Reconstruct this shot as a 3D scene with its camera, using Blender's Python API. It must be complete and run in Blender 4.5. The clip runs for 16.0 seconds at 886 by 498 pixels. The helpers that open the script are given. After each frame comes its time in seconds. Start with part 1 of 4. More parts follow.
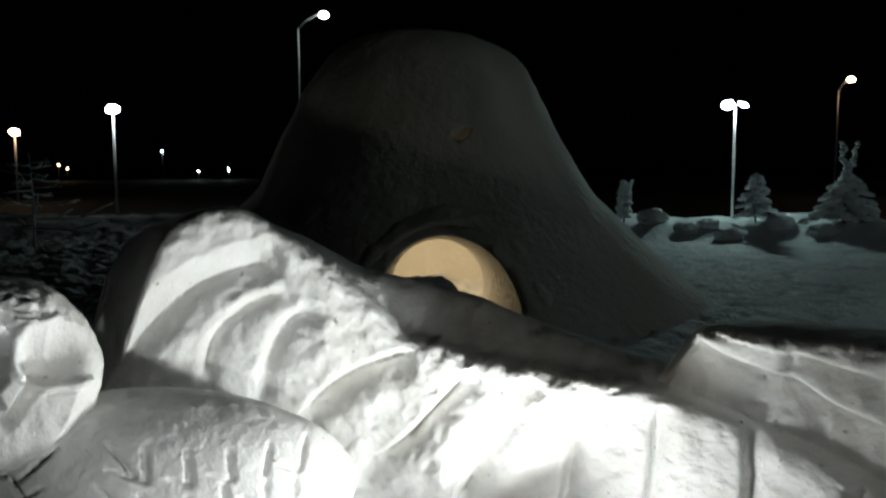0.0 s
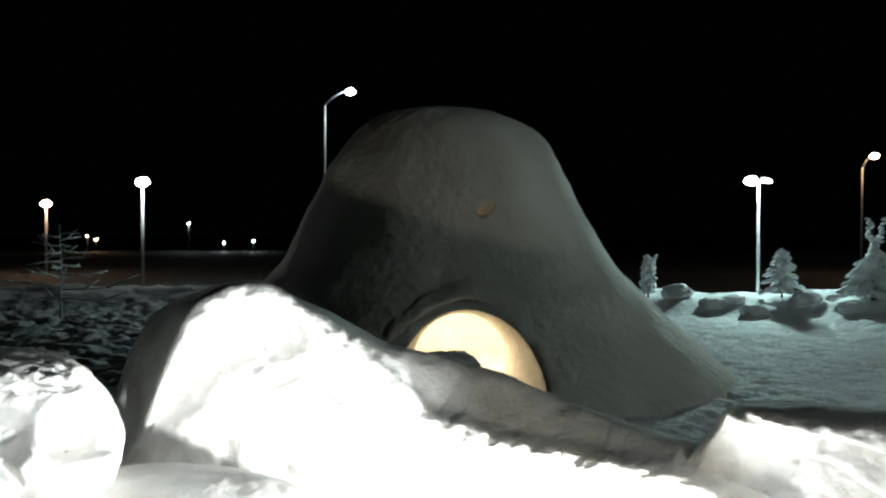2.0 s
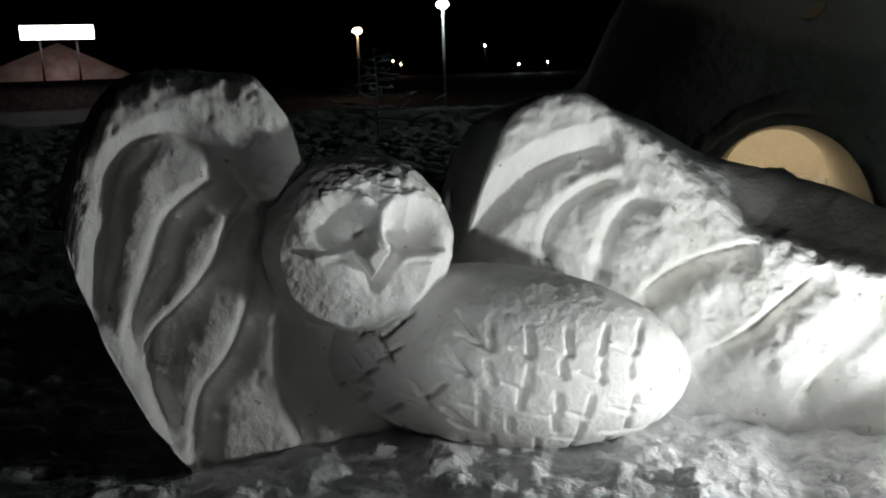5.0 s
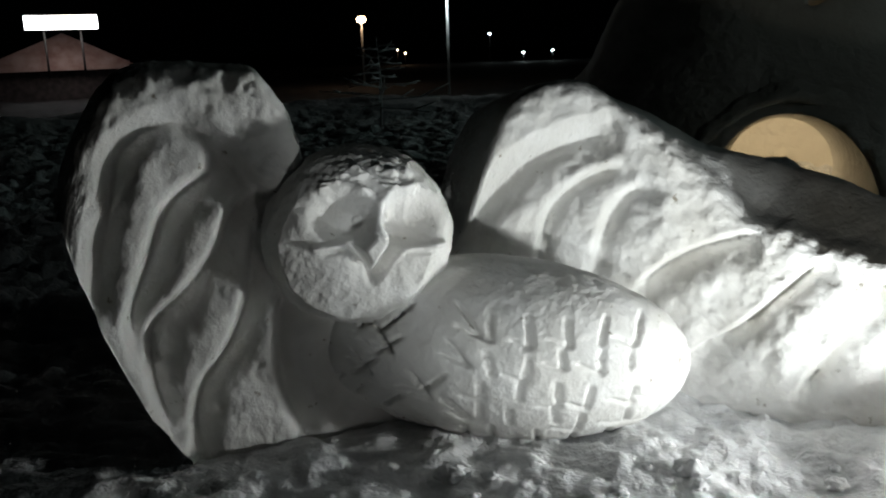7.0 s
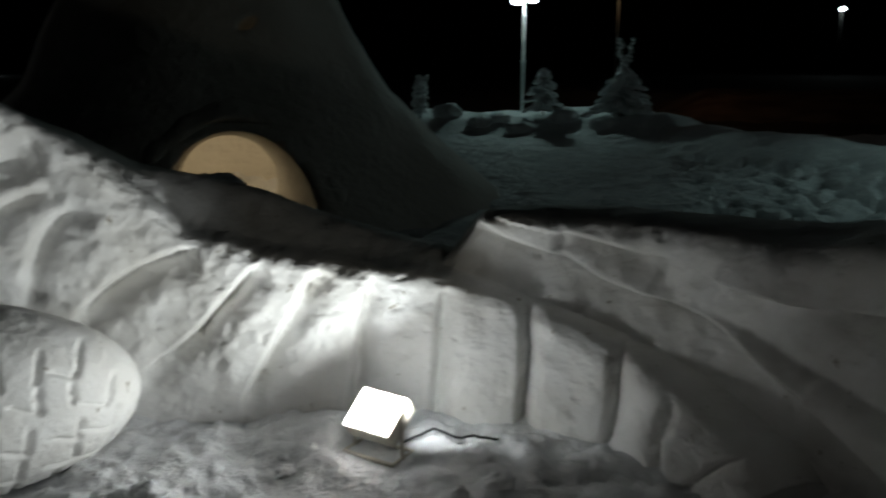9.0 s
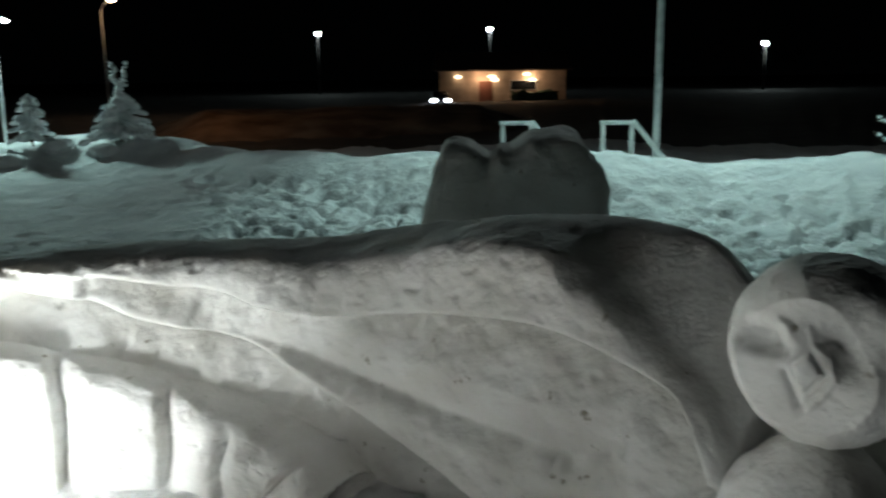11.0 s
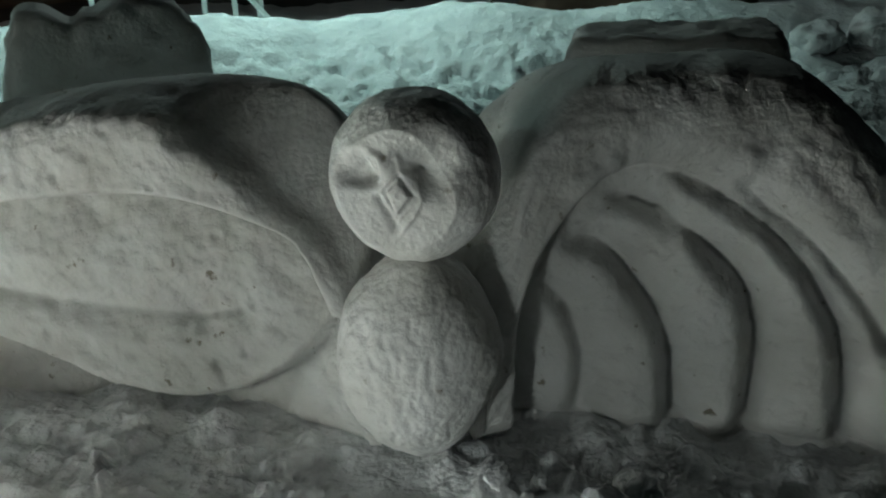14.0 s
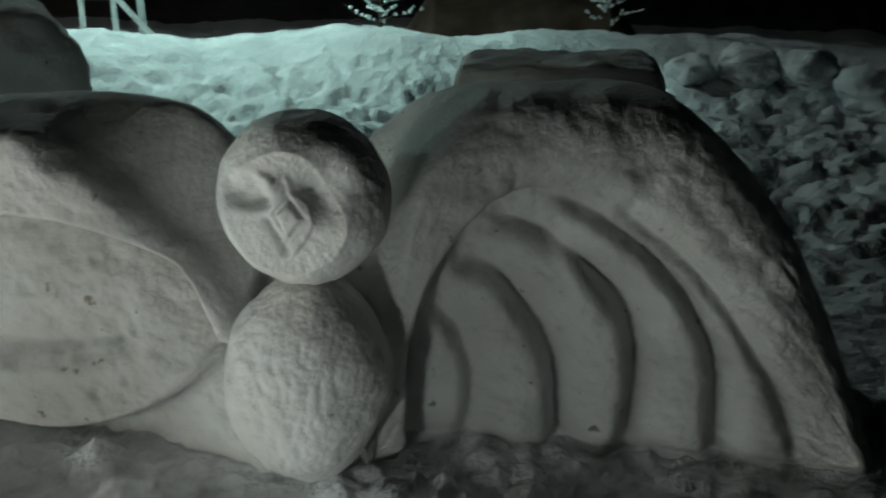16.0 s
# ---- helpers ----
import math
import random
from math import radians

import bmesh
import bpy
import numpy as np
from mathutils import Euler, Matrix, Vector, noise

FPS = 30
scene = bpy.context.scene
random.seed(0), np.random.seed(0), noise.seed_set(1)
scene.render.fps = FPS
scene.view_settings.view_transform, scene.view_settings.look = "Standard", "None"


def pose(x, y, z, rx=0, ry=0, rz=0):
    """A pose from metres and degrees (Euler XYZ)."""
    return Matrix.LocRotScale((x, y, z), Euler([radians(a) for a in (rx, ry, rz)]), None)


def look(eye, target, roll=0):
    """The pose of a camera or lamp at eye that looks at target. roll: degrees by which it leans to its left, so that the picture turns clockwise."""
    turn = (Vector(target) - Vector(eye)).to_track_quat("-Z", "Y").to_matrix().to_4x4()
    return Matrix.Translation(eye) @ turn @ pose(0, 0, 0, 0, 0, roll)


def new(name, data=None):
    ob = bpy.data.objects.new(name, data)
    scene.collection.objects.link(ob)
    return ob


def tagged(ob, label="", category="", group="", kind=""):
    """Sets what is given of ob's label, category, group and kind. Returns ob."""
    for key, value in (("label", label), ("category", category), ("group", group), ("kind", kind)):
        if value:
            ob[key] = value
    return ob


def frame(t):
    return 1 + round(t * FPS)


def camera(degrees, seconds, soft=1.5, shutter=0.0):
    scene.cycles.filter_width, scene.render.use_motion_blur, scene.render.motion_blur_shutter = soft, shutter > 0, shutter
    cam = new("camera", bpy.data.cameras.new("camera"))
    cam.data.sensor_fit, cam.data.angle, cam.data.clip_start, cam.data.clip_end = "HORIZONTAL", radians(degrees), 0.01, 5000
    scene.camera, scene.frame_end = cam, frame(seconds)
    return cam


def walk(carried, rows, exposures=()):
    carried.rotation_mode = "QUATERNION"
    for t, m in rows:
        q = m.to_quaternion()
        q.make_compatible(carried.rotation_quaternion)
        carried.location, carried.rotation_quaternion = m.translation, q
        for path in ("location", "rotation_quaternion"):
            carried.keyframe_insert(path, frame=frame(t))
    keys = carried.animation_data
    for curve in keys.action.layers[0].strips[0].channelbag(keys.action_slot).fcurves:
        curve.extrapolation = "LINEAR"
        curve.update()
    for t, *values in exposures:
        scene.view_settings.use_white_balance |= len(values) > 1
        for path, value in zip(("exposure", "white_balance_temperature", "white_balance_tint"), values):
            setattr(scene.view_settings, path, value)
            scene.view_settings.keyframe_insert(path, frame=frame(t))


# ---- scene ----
cam = camera(55.45, 16.0, 2.0, 0.5)
PATH = (
    (0.0, pose(0.011, 0.074, 1.615, 84.25, 0.18, 0.10)),
    (0.5, pose(0.007, 0.076, 1.629, 87.78, 0.04, 0.50)),
    (1.0, pose(0.010, 0.072, 1.632, 89.14, -0.26, 0.44)),
    (1.5, pose(0.008, 0.076, 1.633, 89.89, -0.32, 0.54)),
    (2.0, pose(0.001, 0.084, 1.627, 89.20, -0.19, 1.64)),
    (2.5, pose(-0.016, 0.084, 1.614, 86.04, -0.13, 5.22)),
    (3.0, pose(-0.043, 0.083, 1.594, 82.80, -0.06, 10.28)),
    (3.5, pose(-0.066, 0.081, 1.584, 81.01, 0.67, 14.58)),
    (4.0, pose(-0.086, 0.078, 1.576, 78.71, 1.06, 18.40)),
    (4.5, pose(-0.098, 0.074, 1.571, 77.76, 1.46, 20.80)),
    (7.0, pose(-0.080, 0.095, 1.576, 76.65, 1.81, 21.48)),
    (7.5, pose(-0.048, 0.094, 1.574, 76.60, 1.64, 14.97)),
    (8.0, pose(-0.011, 0.103, 1.574, 76.90, 1.11, 5.98)),
    (8.5, pose(0.039, 0.097, 1.575, 76.77, 0.47, -4.00)),
    (9.0, pose(0.084, 0.077, 1.577, 77.35, -0.11, -13.36)),
    (9.5, pose(0.105, 0.051, 1.592, 77.82, 0.39, -20.63)),
    (10.0, pose(0.020, 0.123, 1.608, 78.52, 0.17, -30.00)),
    (12.5, pose(0.069, 0.002, 1.617, 75.13, 1.80, -61.44)),
    (13.0, pose(0.073, -0.010, 1.607, 73.44, 1.70, -65.17)),
    (13.5, pose(0.051, -0.015, 1.588, 70.93, 2.03, -69.22)),
    (14.0, pose(0.018, -0.003, 1.580, 69.15, 1.72, -71.80)),
    (14.5, pose(0.008, -0.002, 1.581, 68.92, 1.22, -72.59)),
    (15.0, pose(0.005, 0.003, 1.584, 70.04, 1.09, -74.28)),
    (15.5, pose(0.004, 0.004, 1.587, 69.74, 0.63, -75.37)),
    (16.0, pose(0.007, -0.003, 1.586, 70.58, -0.70, -78.88)),
)
EXPOSURES = ((0.0, 0.85, 6350, 10), (0.5, 1.60, 6350, 10), (1.0, 2.90, 6350, 10), (2.0, 2.90, 6350, 10), (2.5, 1.40, 6350, 10), (3.0, 0.45, 6350, 10), (7.0, 0.65, 6350, 10), (8.0, 0.10, 6350, 10), (9.0, -0.40, 6350, 10), (9.5, 0.20, 6350, 10), (10.0, 1.35, 6350, 10), (12.5, 2.62, 6300, 2), (16.0, 2.68, 6300, 2))
walk(cam, PATH, EXPOSURES)

# ---- night sky and lamps ----
world = bpy.data.worlds.new("night")
world.use_nodes = True
scene.world = world
world.node_tree.nodes["Background"].inputs[0].default_value = (0.35, 0.45, 0.5, 1)
world.node_tree.nodes["Background"].inputs[1].default_value = 0.00012


def polar(az, dist, z=0.0):
    """A place by its bearing from the standing point (degrees clockwise from +y) and distance."""
    return Vector((dist * math.sin(radians(az)), dist * math.cos(radians(az)), z))


def lamp(name, kind, eye, target, power, colour, size, spot=130, blend=0.6):
    data = bpy.data.lights.new(name, kind)
    data.energy, data.color = power, colour
    if kind == "AREA":
        data.shape, data.size, data.size_y = "RECTANGLE", size, size * 0.7
    else:
        data.shadow_soft_size = size
    if kind == "SPOT":
        data.spot_size, data.spot_blend = radians(spot), blend
    ob = new(name, data)
    ob.matrix_world = look(eye, target)
    return ob


FLOOD_A = Vector((0.56, 3.2, 0.02))
FLOOD_A_AIM = Vector((-0.52, -0.08, 0.85))
# unseen second lamp, inferred from shadows, at the viewer's feet, turned to the large carving
FLOOD_UNSEEN = Vector((0.85, 0.82, 0.02))
FLOOD_UNSEEN_AIM = Vector((-0.53, 0.80, 0.26))
WORK_WHITE, STREET, SODIUM, BULB = (0.94, 0.98, 0.95), (0.62, 1.0, 0.93), (1.0, 0.42, 0.12), (1.0, 0.79, 0.50)
lamp("flood_light", "AREA", FLOOD_A + Vector((0, 0, 0.17)) + FLOOD_A_AIM * 0.06, FLOOD_A + Vector((0, 0, 0.17)) + FLOOD_A_AIM, 18, WORK_WHITE, 0.15)
lamp("flood_light", "SPOT", FLOOD_UNSEEN + Vector((0, 0, 0.17)) + FLOOD_UNSEEN_AIM * 0.06, FLOOD_UNSEEN + Vector((0, 0, 0.17)) + FLOOD_UNSEEN_AIM, 80, WORK_WHITE, 0.07, 42, 0.65)
# extra spots and a point added as the side spill of both floods
lamp("flood_glare", "SPOT", FLOOD_UNSEEN + Vector((0.08, -0.02, 0.28)), FLOOD_UNSEEN + Vector((1.08, -0.52, 0.40)), 1.5, WORK_WHITE, 0.05, 118, 0.55)
# warm spot added at the unseen lamp, throwing the wing's shadow on the dome
lamp("added_dome_spot", "SPOT", FLOOD_UNSEEN + Vector((0.0, 0.06, 0.24)), FLOOD_UNSEEN + Vector((-0.14, 1.06, 0.53)), 11, (1.0, 0.92, 0.70), 0.05, 38, 0.4)
lamp("flood_glare", "SPOT", FLOOD_A + Vector((0.10, -0.06, 0.22)), FLOOD_A + Vector((0.58, 0.78, 0.32)), 11, WORK_WHITE, 0.05, 162, 0.25)
lamp("flood_glare", "POINT", FLOOD_A + Vector((-0.10, -0.14, 0.24)), FLOOD_A, 0.3, WORK_WHITE, 0.05)
lamp("street_light_near", "SPOT", polar(59.9, 13.3, 5.6), polar(60.5, 12.6, 0), 180, STREET, 0.2, 106, 0.4)
lamp("street_light_double", "SPOT", polar(18.8, 23.6, 3.0), polar(18.8, 20, 0), 165, STREET, 0.25, 140, 0.4)
lamp("street_light_left", "POINT", polar(-21.2, 37.4, 3.6), polar(-21.2, 38, 0), 24, (0.9, 1.0, 0.95), 0.25)
lamp("sodium_light", "POINT", polar(29, 36, 3.8), polar(30, 40, 0), 18, SODIUM, 0.25)
lamp("dome_bulb", "POINT", (-0.45, 10.25, 0.95), (0, 10, 0), 10, BULB, 0.08)

# ---- materials ----


def nodes_of(name):
    m = bpy.data.materials.new(name)
    m.use_nodes = True
    nt = m.node_tree
    return m, nt, nt.nodes["Principled BSDF"]


def mottled(name, a, b, scale, rough=0.7, bump=0.3, fine=60.0, spread=(0.35, 0.65), metal=0.0, depth=0.02):
    """Two colours mixed by noise at one scale, grain and relief at a finer one."""
    m, nt, bsdf = nodes_of(name)
    co = nt.nodes.new("ShaderNodeTexCoord")
    big = nt.nodes.new("ShaderNodeTexNoise")
    big.inputs["Scale"].default_value, big.inputs["Detail"].default_value = scale, 6
    ramp = nt.nodes.new("ShaderNodeValToRGB")
    ramp.color_ramp.elements[0].position, ramp.color_ramp.elements[1].position = spread
    ramp.color_ramp.elements[0].color, ramp.color_ramp.elements[1].color = (*a, 1), (*b, 1)
    small = nt.nodes.new("ShaderNodeTexNoise")
    small.inputs["Scale"].default_value, small.inputs["Detail"].default_value = fine, 5
    bm = nt.nodes.new("ShaderNodeBump")
    bm.inputs["Strength"].default_value, bm.inputs["Distance"].default_value = bump, depth
    nt.links.new(co.outputs["Object"], big.inputs["Vector"])
    nt.links.new(co.outputs["Object"], small.inputs["Vector"])
    nt.links.new(big.outputs["Fac"], ramp.inputs["Fac"])
    nt.links.new(ramp.outputs["Color"], bsdf.inputs["Base Color"])
    nt.links.new(small.outputs["Fac"], bm.inputs["Height"])
    nt.links.new(bm.outputs["Normal"], bsdf.inputs["Normal"])
    bsdf.inputs["Roughness"].default_value, bsdf.inputs["Metallic"].default_value = rough, metal
    return m


def glowing(name, colour, strength):
    m, nt, bsdf = nodes_of(name)
    bsdf.inputs["Base Color"].default_value = (*colour, 1)
    bsdf.inputs["Emission Color"].default_value = (*colour, 1)
    bsdf.inputs["Emission Strength"].default_value = strength
    return m


SNOW_CARVED = mottled("carved_snow", (0.66, 0.648, 0.615), (0.82, 0.82, 0.81), 3.5, 0.75, 0.42, 42.0, (0.3, 0.7), depth=0.016)


def specked(m, colour, scale, low, high):
    """Sparse specks of dirt and grit over a material's own colour."""
    nt = m.node_tree
    bsdf = nt.nodes["Principled BSDF"]
    under = bsdf.inputs["Base Color"].links[0].from_socket
    co = nt.nodes.new("ShaderNodeTexCoord")
    grit = nt.nodes.new("ShaderNodeTexNoise")
    grit.inputs["Scale"].default_value, grit.inputs["Detail"].default_value = scale, 3
    ramp = nt.nodes.new("ShaderNodeMapRange")
    ramp.inputs["From Min"].default_value, ramp.inputs["From Max"].default_value = low, high
    mix = nt.nodes.new("ShaderNodeMix")
    mix.data_type = "RGBA"
    mix.inputs[7].default_value = (*colour, 1)
    nt.links.new(co.outputs["Object"], grit.inputs["Vector"])
    nt.links.new(grit.outputs["Fac"], ramp.inputs["Value"])
    nt.links.new(ramp.outputs["Result"], mix.inputs[0])
    nt.links.new(under, mix.inputs[6])
    nt.links.new(mix.outputs[2], bsdf.inputs["Base Color"])


specked(SNOW_CARVED, (0.30, 0.27, 0.22), 17.0, 0.69, 0.76)
SNOW_GROUND = mottled("trodden_snow", (0.66, 0.67, 0.69), (0.82, 0.82, 0.82), 2.2, 0.75, 0.6, 38.0, (0.3, 0.7))


def lumpy(m, scale, strength, depth):
    """A coarser relief under a material's own grain."""
    nt = m.node_tree
    fine = nt.nodes["Bump"]
    co = nt.nodes.new("ShaderNodeTexCoord")
    lumps = nt.nodes.new("ShaderNodeTexNoise")
    lumps.inputs["Scale"].default_value, lumps.inputs["Detail"].default_value = scale, 3
    bump = nt.nodes.new("ShaderNodeBump")
    bump.inputs["Strength"].default_value, bump.inputs["Distance"].default_value = strength, depth
    nt.links.new(co.outputs["Object"], lumps.inputs["Vector"])
    nt.links.new(lumps.outputs["Fac"], bump.inputs["Height"])
    nt.links.new(bump.outputs["Normal"], fine.inputs["Normal"])


lumpy(SNOW_GROUND, 8.0, 0.48, 0.10)
lumpy(SNOW_CARVED, 17.0, 0.22, 0.02)
SNOW_DOME = mottled("dome_snow", (0.66, 0.63, 0.56), (0.80, 0.77, 0.70), 0.9, 0.8, 0.6, 9.0, (0.35, 0.65), depth=0.06)
SNOW_FRESH = mottled("fresh_snow", (0.76, 0.78, 0.80), (0.87, 0.87, 0.87), 6.0, 0.75, 0.4, 30.0)
NEEDLES = mottled("spruce_needles", (0.02, 0.045, 0.025), (0.05, 0.09, 0.045), 20, 0.8, 0.4)
BARK = mottled("bark", (0.08, 0.06, 0.045), (0.16, 0.13, 0.10), 30, 0.9, 0.6)
POST_METAL = mottled("galvanised_post", (0.36, 0.37, 0.37), (0.50, 0.51, 0.50), 14, 0.5, 0.1, 60, metal=0.4)
DARK_METAL = mottled("dark_metal", (0.03, 0.03, 0.03), (0.07, 0.07, 0.07), 20, 0.5, 0.15)
LAMP_PAINT = mottled("yellow_lamp_paint", (0.55, 0.50, 0.42), (0.68, 0.64, 0.55), 20, 0.4, 0.1)
RUBBER = mottled("black_cable_rubber", (0.015, 0.015, 0.016), (0.035, 0.035, 0.035), 40, 0.6, 0.1)
WHITE_WOOD = mottled("white_painted_wood", (0.66, 0.67, 0.66), (0.80, 0.81, 0.80), 12, 0.55, 0.2)
WALL_PAINT = mottled("beige_house_wall", (0.42, 0.34, 0.27), (0.55, 0.45, 0.36), 1.5, 0.8, 0.2)
ROOFING = mottled("dark_roofing", (0.05, 0.045, 0.045), (0.11, 0.09, 0.09), 3, 0.8, 0.3)
ROOF_RED = mottled("dusty_red_roof", (0.24, 0.14, 0.12), (0.40, 0.30, 0.27), 1.2, 0.7, 0.3)
DOOR_RED = mottled("brown_red_door", (0.16, 0.06, 0.04), (0.22, 0.09, 0.06), 8, 0.6, 0.2)
EARTH = mottled("bare_earth", (0.07, 0.045, 0.03), (0.20, 0.15, 0.11), 0.7, 0.9, 0.6, 6.0)
# dark colour standing in for the unlit ground beyond the bank
FAR_DARK = mottled("far_dark_ground", (0.03, 0.03, 0.03), (0.06, 0.06, 0.06), 0.8, 0.85, 0.3, 12.0)
CAR_PAINT = mottled("dark_car_paint", (0.02, 0.022, 0.028), (0.03, 0.033, 0.04), 3, 0.25, 0.02)
GLASS_DARK = mottled("dark_glass", (0.01, 0.012, 0.014), (0.02, 0.022, 0.025), 3, 0.08, 0.0)
FLOOD_GLASS = glowing("lit_floodlight_glass", (1.0, 0.96, 0.9), 30)
# same glass glowing weaker, for the added lamp out of view
FLOOD_FAINT = glowing("lit_unseen_floodlight_glass", (1.0, 0.96, 0.9), 12)
STREET_GLOW = glowing("lit_street_lens", (0.85, 1.0, 0.97), 30)
SODIUM_GLOW = glowing("lit_sodium_lens", (1.0, 0.62, 0.36), 16)
WARM_GLOW = glowing("lit_porch_bulb", (1.0, 0.72, 0.42), 1.5)
HEAD_GLOW = glowing("lit_headlight", (0.9, 0.95, 1.0), 4)
SIGN_GLOW = glowing("lit_sign_face", (1.0, 0.98, 0.97), 5)
SIGN_MARK = mottled("grey_sign_marks", (0.30, 0.30, 0.32), (0.40, 0.40, 0.42), 8, 0.6, 0.05)

# ---- mesh tools ----


def lattice(ix, iy, iz):
    h = np.sin(ix * 127.1 + iy * 311.7 + iz * 74.7) * 43758.5453
    return h - np.floor(h)


def vnoise(p):
    """Smooth value noise, -1 to 1, at an array of places."""
    f = np.floor(p)
    u = p - f
    u = u * u * (3 - 2 * u)
    tot = 0
    for dx in (0, 1):
        for dy in (0, 1):
            for dz in (0, 1):
                w = (u[:, 0] if dx else 1 - u[:, 0]) * (u[:, 1] if dy else 1 - u[:, 1]) * (u[:, 2] if dz else 1 - u[:, 2])
                tot = tot + w * lattice(f[:, 0] + dx, f[:, 1] + dy, f[:, 2] + dz)
    return 2 * tot - 1


def fbm(p, freq, octaves=4, gain=0.5):
    p = np.asarray(p, float)
    tot, amp = np.zeros(len(p)), 1.0
    for o in range(octaves):
        tot += amp * vnoise(p * freq + 17.3 * o)
        amp, freq = amp * gain, freq * 2.03
    return tot


def mesh_np(name, verts, faces, mat, smooth=True):
    me = bpy.data.meshes.new(name)
    me.from_pydata(np.asarray(verts, float).tolist(), [], [list(f) for f in faces])
    if smooth:
        me.polygons.foreach_set("use_smooth", [True] * len(me.polygons))
    for m in mat if isinstance(mat, (list, tuple)) else [mat]:
        me.materials.append(m)
    me.update()
    return me


def part(name, bm, mat, parent=None, label="", smooth=True):
    """A bmesh as one mesh object, under a thing or a part."""
    me = bpy.data.meshes.new(name)
    bm.to_mesh(me)
    bm.free()
    if smooth:
        me.polygons.foreach_set("use_smooth", [True] * len(me.polygons))
    me.materials.append(mat)
    ob = new(name, me)
    ob.parent = parent
    return tagged(ob, label)


def grid_faces(n, m, start=0, wrap=False):
    """Quads of an n by m grid of vertices, row after row."""
    i, j = np.meshgrid(np.arange(n - 1), np.arange(m if wrap else m - 1), indexing="ij")
    k = (j + 1) % m
    return (np.stack([i * m + j, i * m + k, (i + 1) * m + k, (i + 1) * m + j], -1).reshape(-1, 4) + start).tolist()


def bevel_box(sx, sy, sz, at=(0, 0, 0), bevel=0.01, segments=2):
    bm = bmesh.new()
    bmesh.ops.create_cube(bm, size=1, matrix=Matrix.Translation(at) @ Matrix.Diagonal((sx, sy, sz, 1)))
    if bevel:
        bmesh.ops.bevel(bm, geom=bm.edges[:], offset=bevel, segments=segments, affect="EDGES", profile=0.6)
    return bm


def rod(points, radius, sides=8, taper=1.0):
    """A round bar along a line of points."""
    bm = bmesh.new()
    pts = [Vector(p) for p in points]
    rings = []
    for i, p in enumerate(pts):
        d = (pts[min(i + 1, len(pts) - 1)] - pts[max(i - 1, 0)]).normalized()
        a = d.orthogonal().normalized()
        b = d.cross(a)
        r = radius * (1 + (taper - 1) * i / max(1, len(pts) - 1))
        rings.append([bm.verts.new(p + r * (a * math.cos(2 * math.pi * k / sides) + b * math.sin(2 * math.pi * k / sides))) for k in range(sides)])
    for r0, r1 in zip(rings, rings[1:]):
        best = min(range(sides), key=lambda o: sum((r0[k].co - r1[(k + o) % sides].co).length for k in range(sides)))
        for k in range(sides):
            bm.faces.new((r0[k], r0[(k + 1) % sides], r1[(k + 1 + best) % sides], r1[(k + best) % sides]))
    bm.faces.new(rings[0][::-1])
    bm.faces.new(rings[-1])
    bmesh.ops.recalc_face_normals(bm, faces=bm.faces)
    return bm


def spline(points, per=14):
    """A smooth line through control points."""
    p = np.array(points, float)
    q = np.vstack([2 * p[0] - p[1], p, 2 * p[-1] - p[-2]])
    out = []
    for i in range(len(p) - 1):
        a, b, c, d = q[i:i + 4]
        for u in np.linspace(0, 1, per, endpoint=False):
            out.append(0.5 * (2 * b + (c - a) * u + (2 * a - 5 * b + 4 * c - d) * u * u + (3 * b - a - 3 * c + d) * u ** 3))
    out.append(p[-1])
    return np.array(out)


def smooth_interp(x, controls):
    c = spline(controls, 20)
    o = np.argsort(c[:, 0])
    return np.interp(x, c[o, 0], c[o, 1])


# ---- snow carving ----


def across(s, z, line, ends=False):
    """Distance to a smooth line, the side of it, and how far a place lies beyond its ends."""
    c = spline(line, 8)
    best = np.full(s.shape, 99.0)
    sign = np.ones(s.shape)
    for a, b in zip(c, c[1:]):
        t = b - a
        u = np.clip(((s - a[0]) * t[0] + (z - a[1]) * t[1]) / (t @ t + 1e-12), 0, 1)
        ds, dz = s - a[0] - u * t[0], z - a[1] - u * t[1]
        d = np.hypot(ds, dz)
        sign = np.where(d < best, np.sign(ds * t[1] - dz * t[0]), sign)
        best = np.minimum(best, d)
    if not ends:
        return best, sign
    over, tip = np.zeros(s.shape), np.full(s.shape, 99.0)
    for p, q in ((c[0], c[2]), (c[-1], c[-3])):
        t = (p - q) / (np.linalg.norm(p - q) + 1e-12)
        d = np.hypot(s - p[0], z - p[1])
        out = (s - p[0]) * t[0] + (z - p[1]) * t[1]
        over = np.where(d <= best + 1e-6, np.maximum(over, out), over)
        tip = np.minimum(tip, d)
    return best, sign, over, tip


def cut(s, z, line, depth, width, side=1, outer=0.018):
    """Relief of one carved feather edge: the feather tucked under it swells back over a width, the one above it ends
    in a rim, sharp or bevelled."""
    best, sign, over, tip = across(s, z, line, True)
    fade = np.exp(-(over / 0.03) ** 2) * np.clip(0.35 + tip / 0.09, 0, 1)
    inner = np.clip(1 - best / width, 0, 1) ** 2
    rim = np.clip(1 - best / outer, 0, 1) ** (1.0 if outer > 0.08 else 2.2)
    return -depth * fade * np.where(sign * side > 0, inner, rim)


def within(s, z, line, soft=0.025):
    """0 to 1 across a line, 1 on its inner side."""
    dist, side = across(s, z, line)
    k = np.clip(0.5 + dist * side / soft, 0, 1)
    return k * k * (3 - 2 * k)


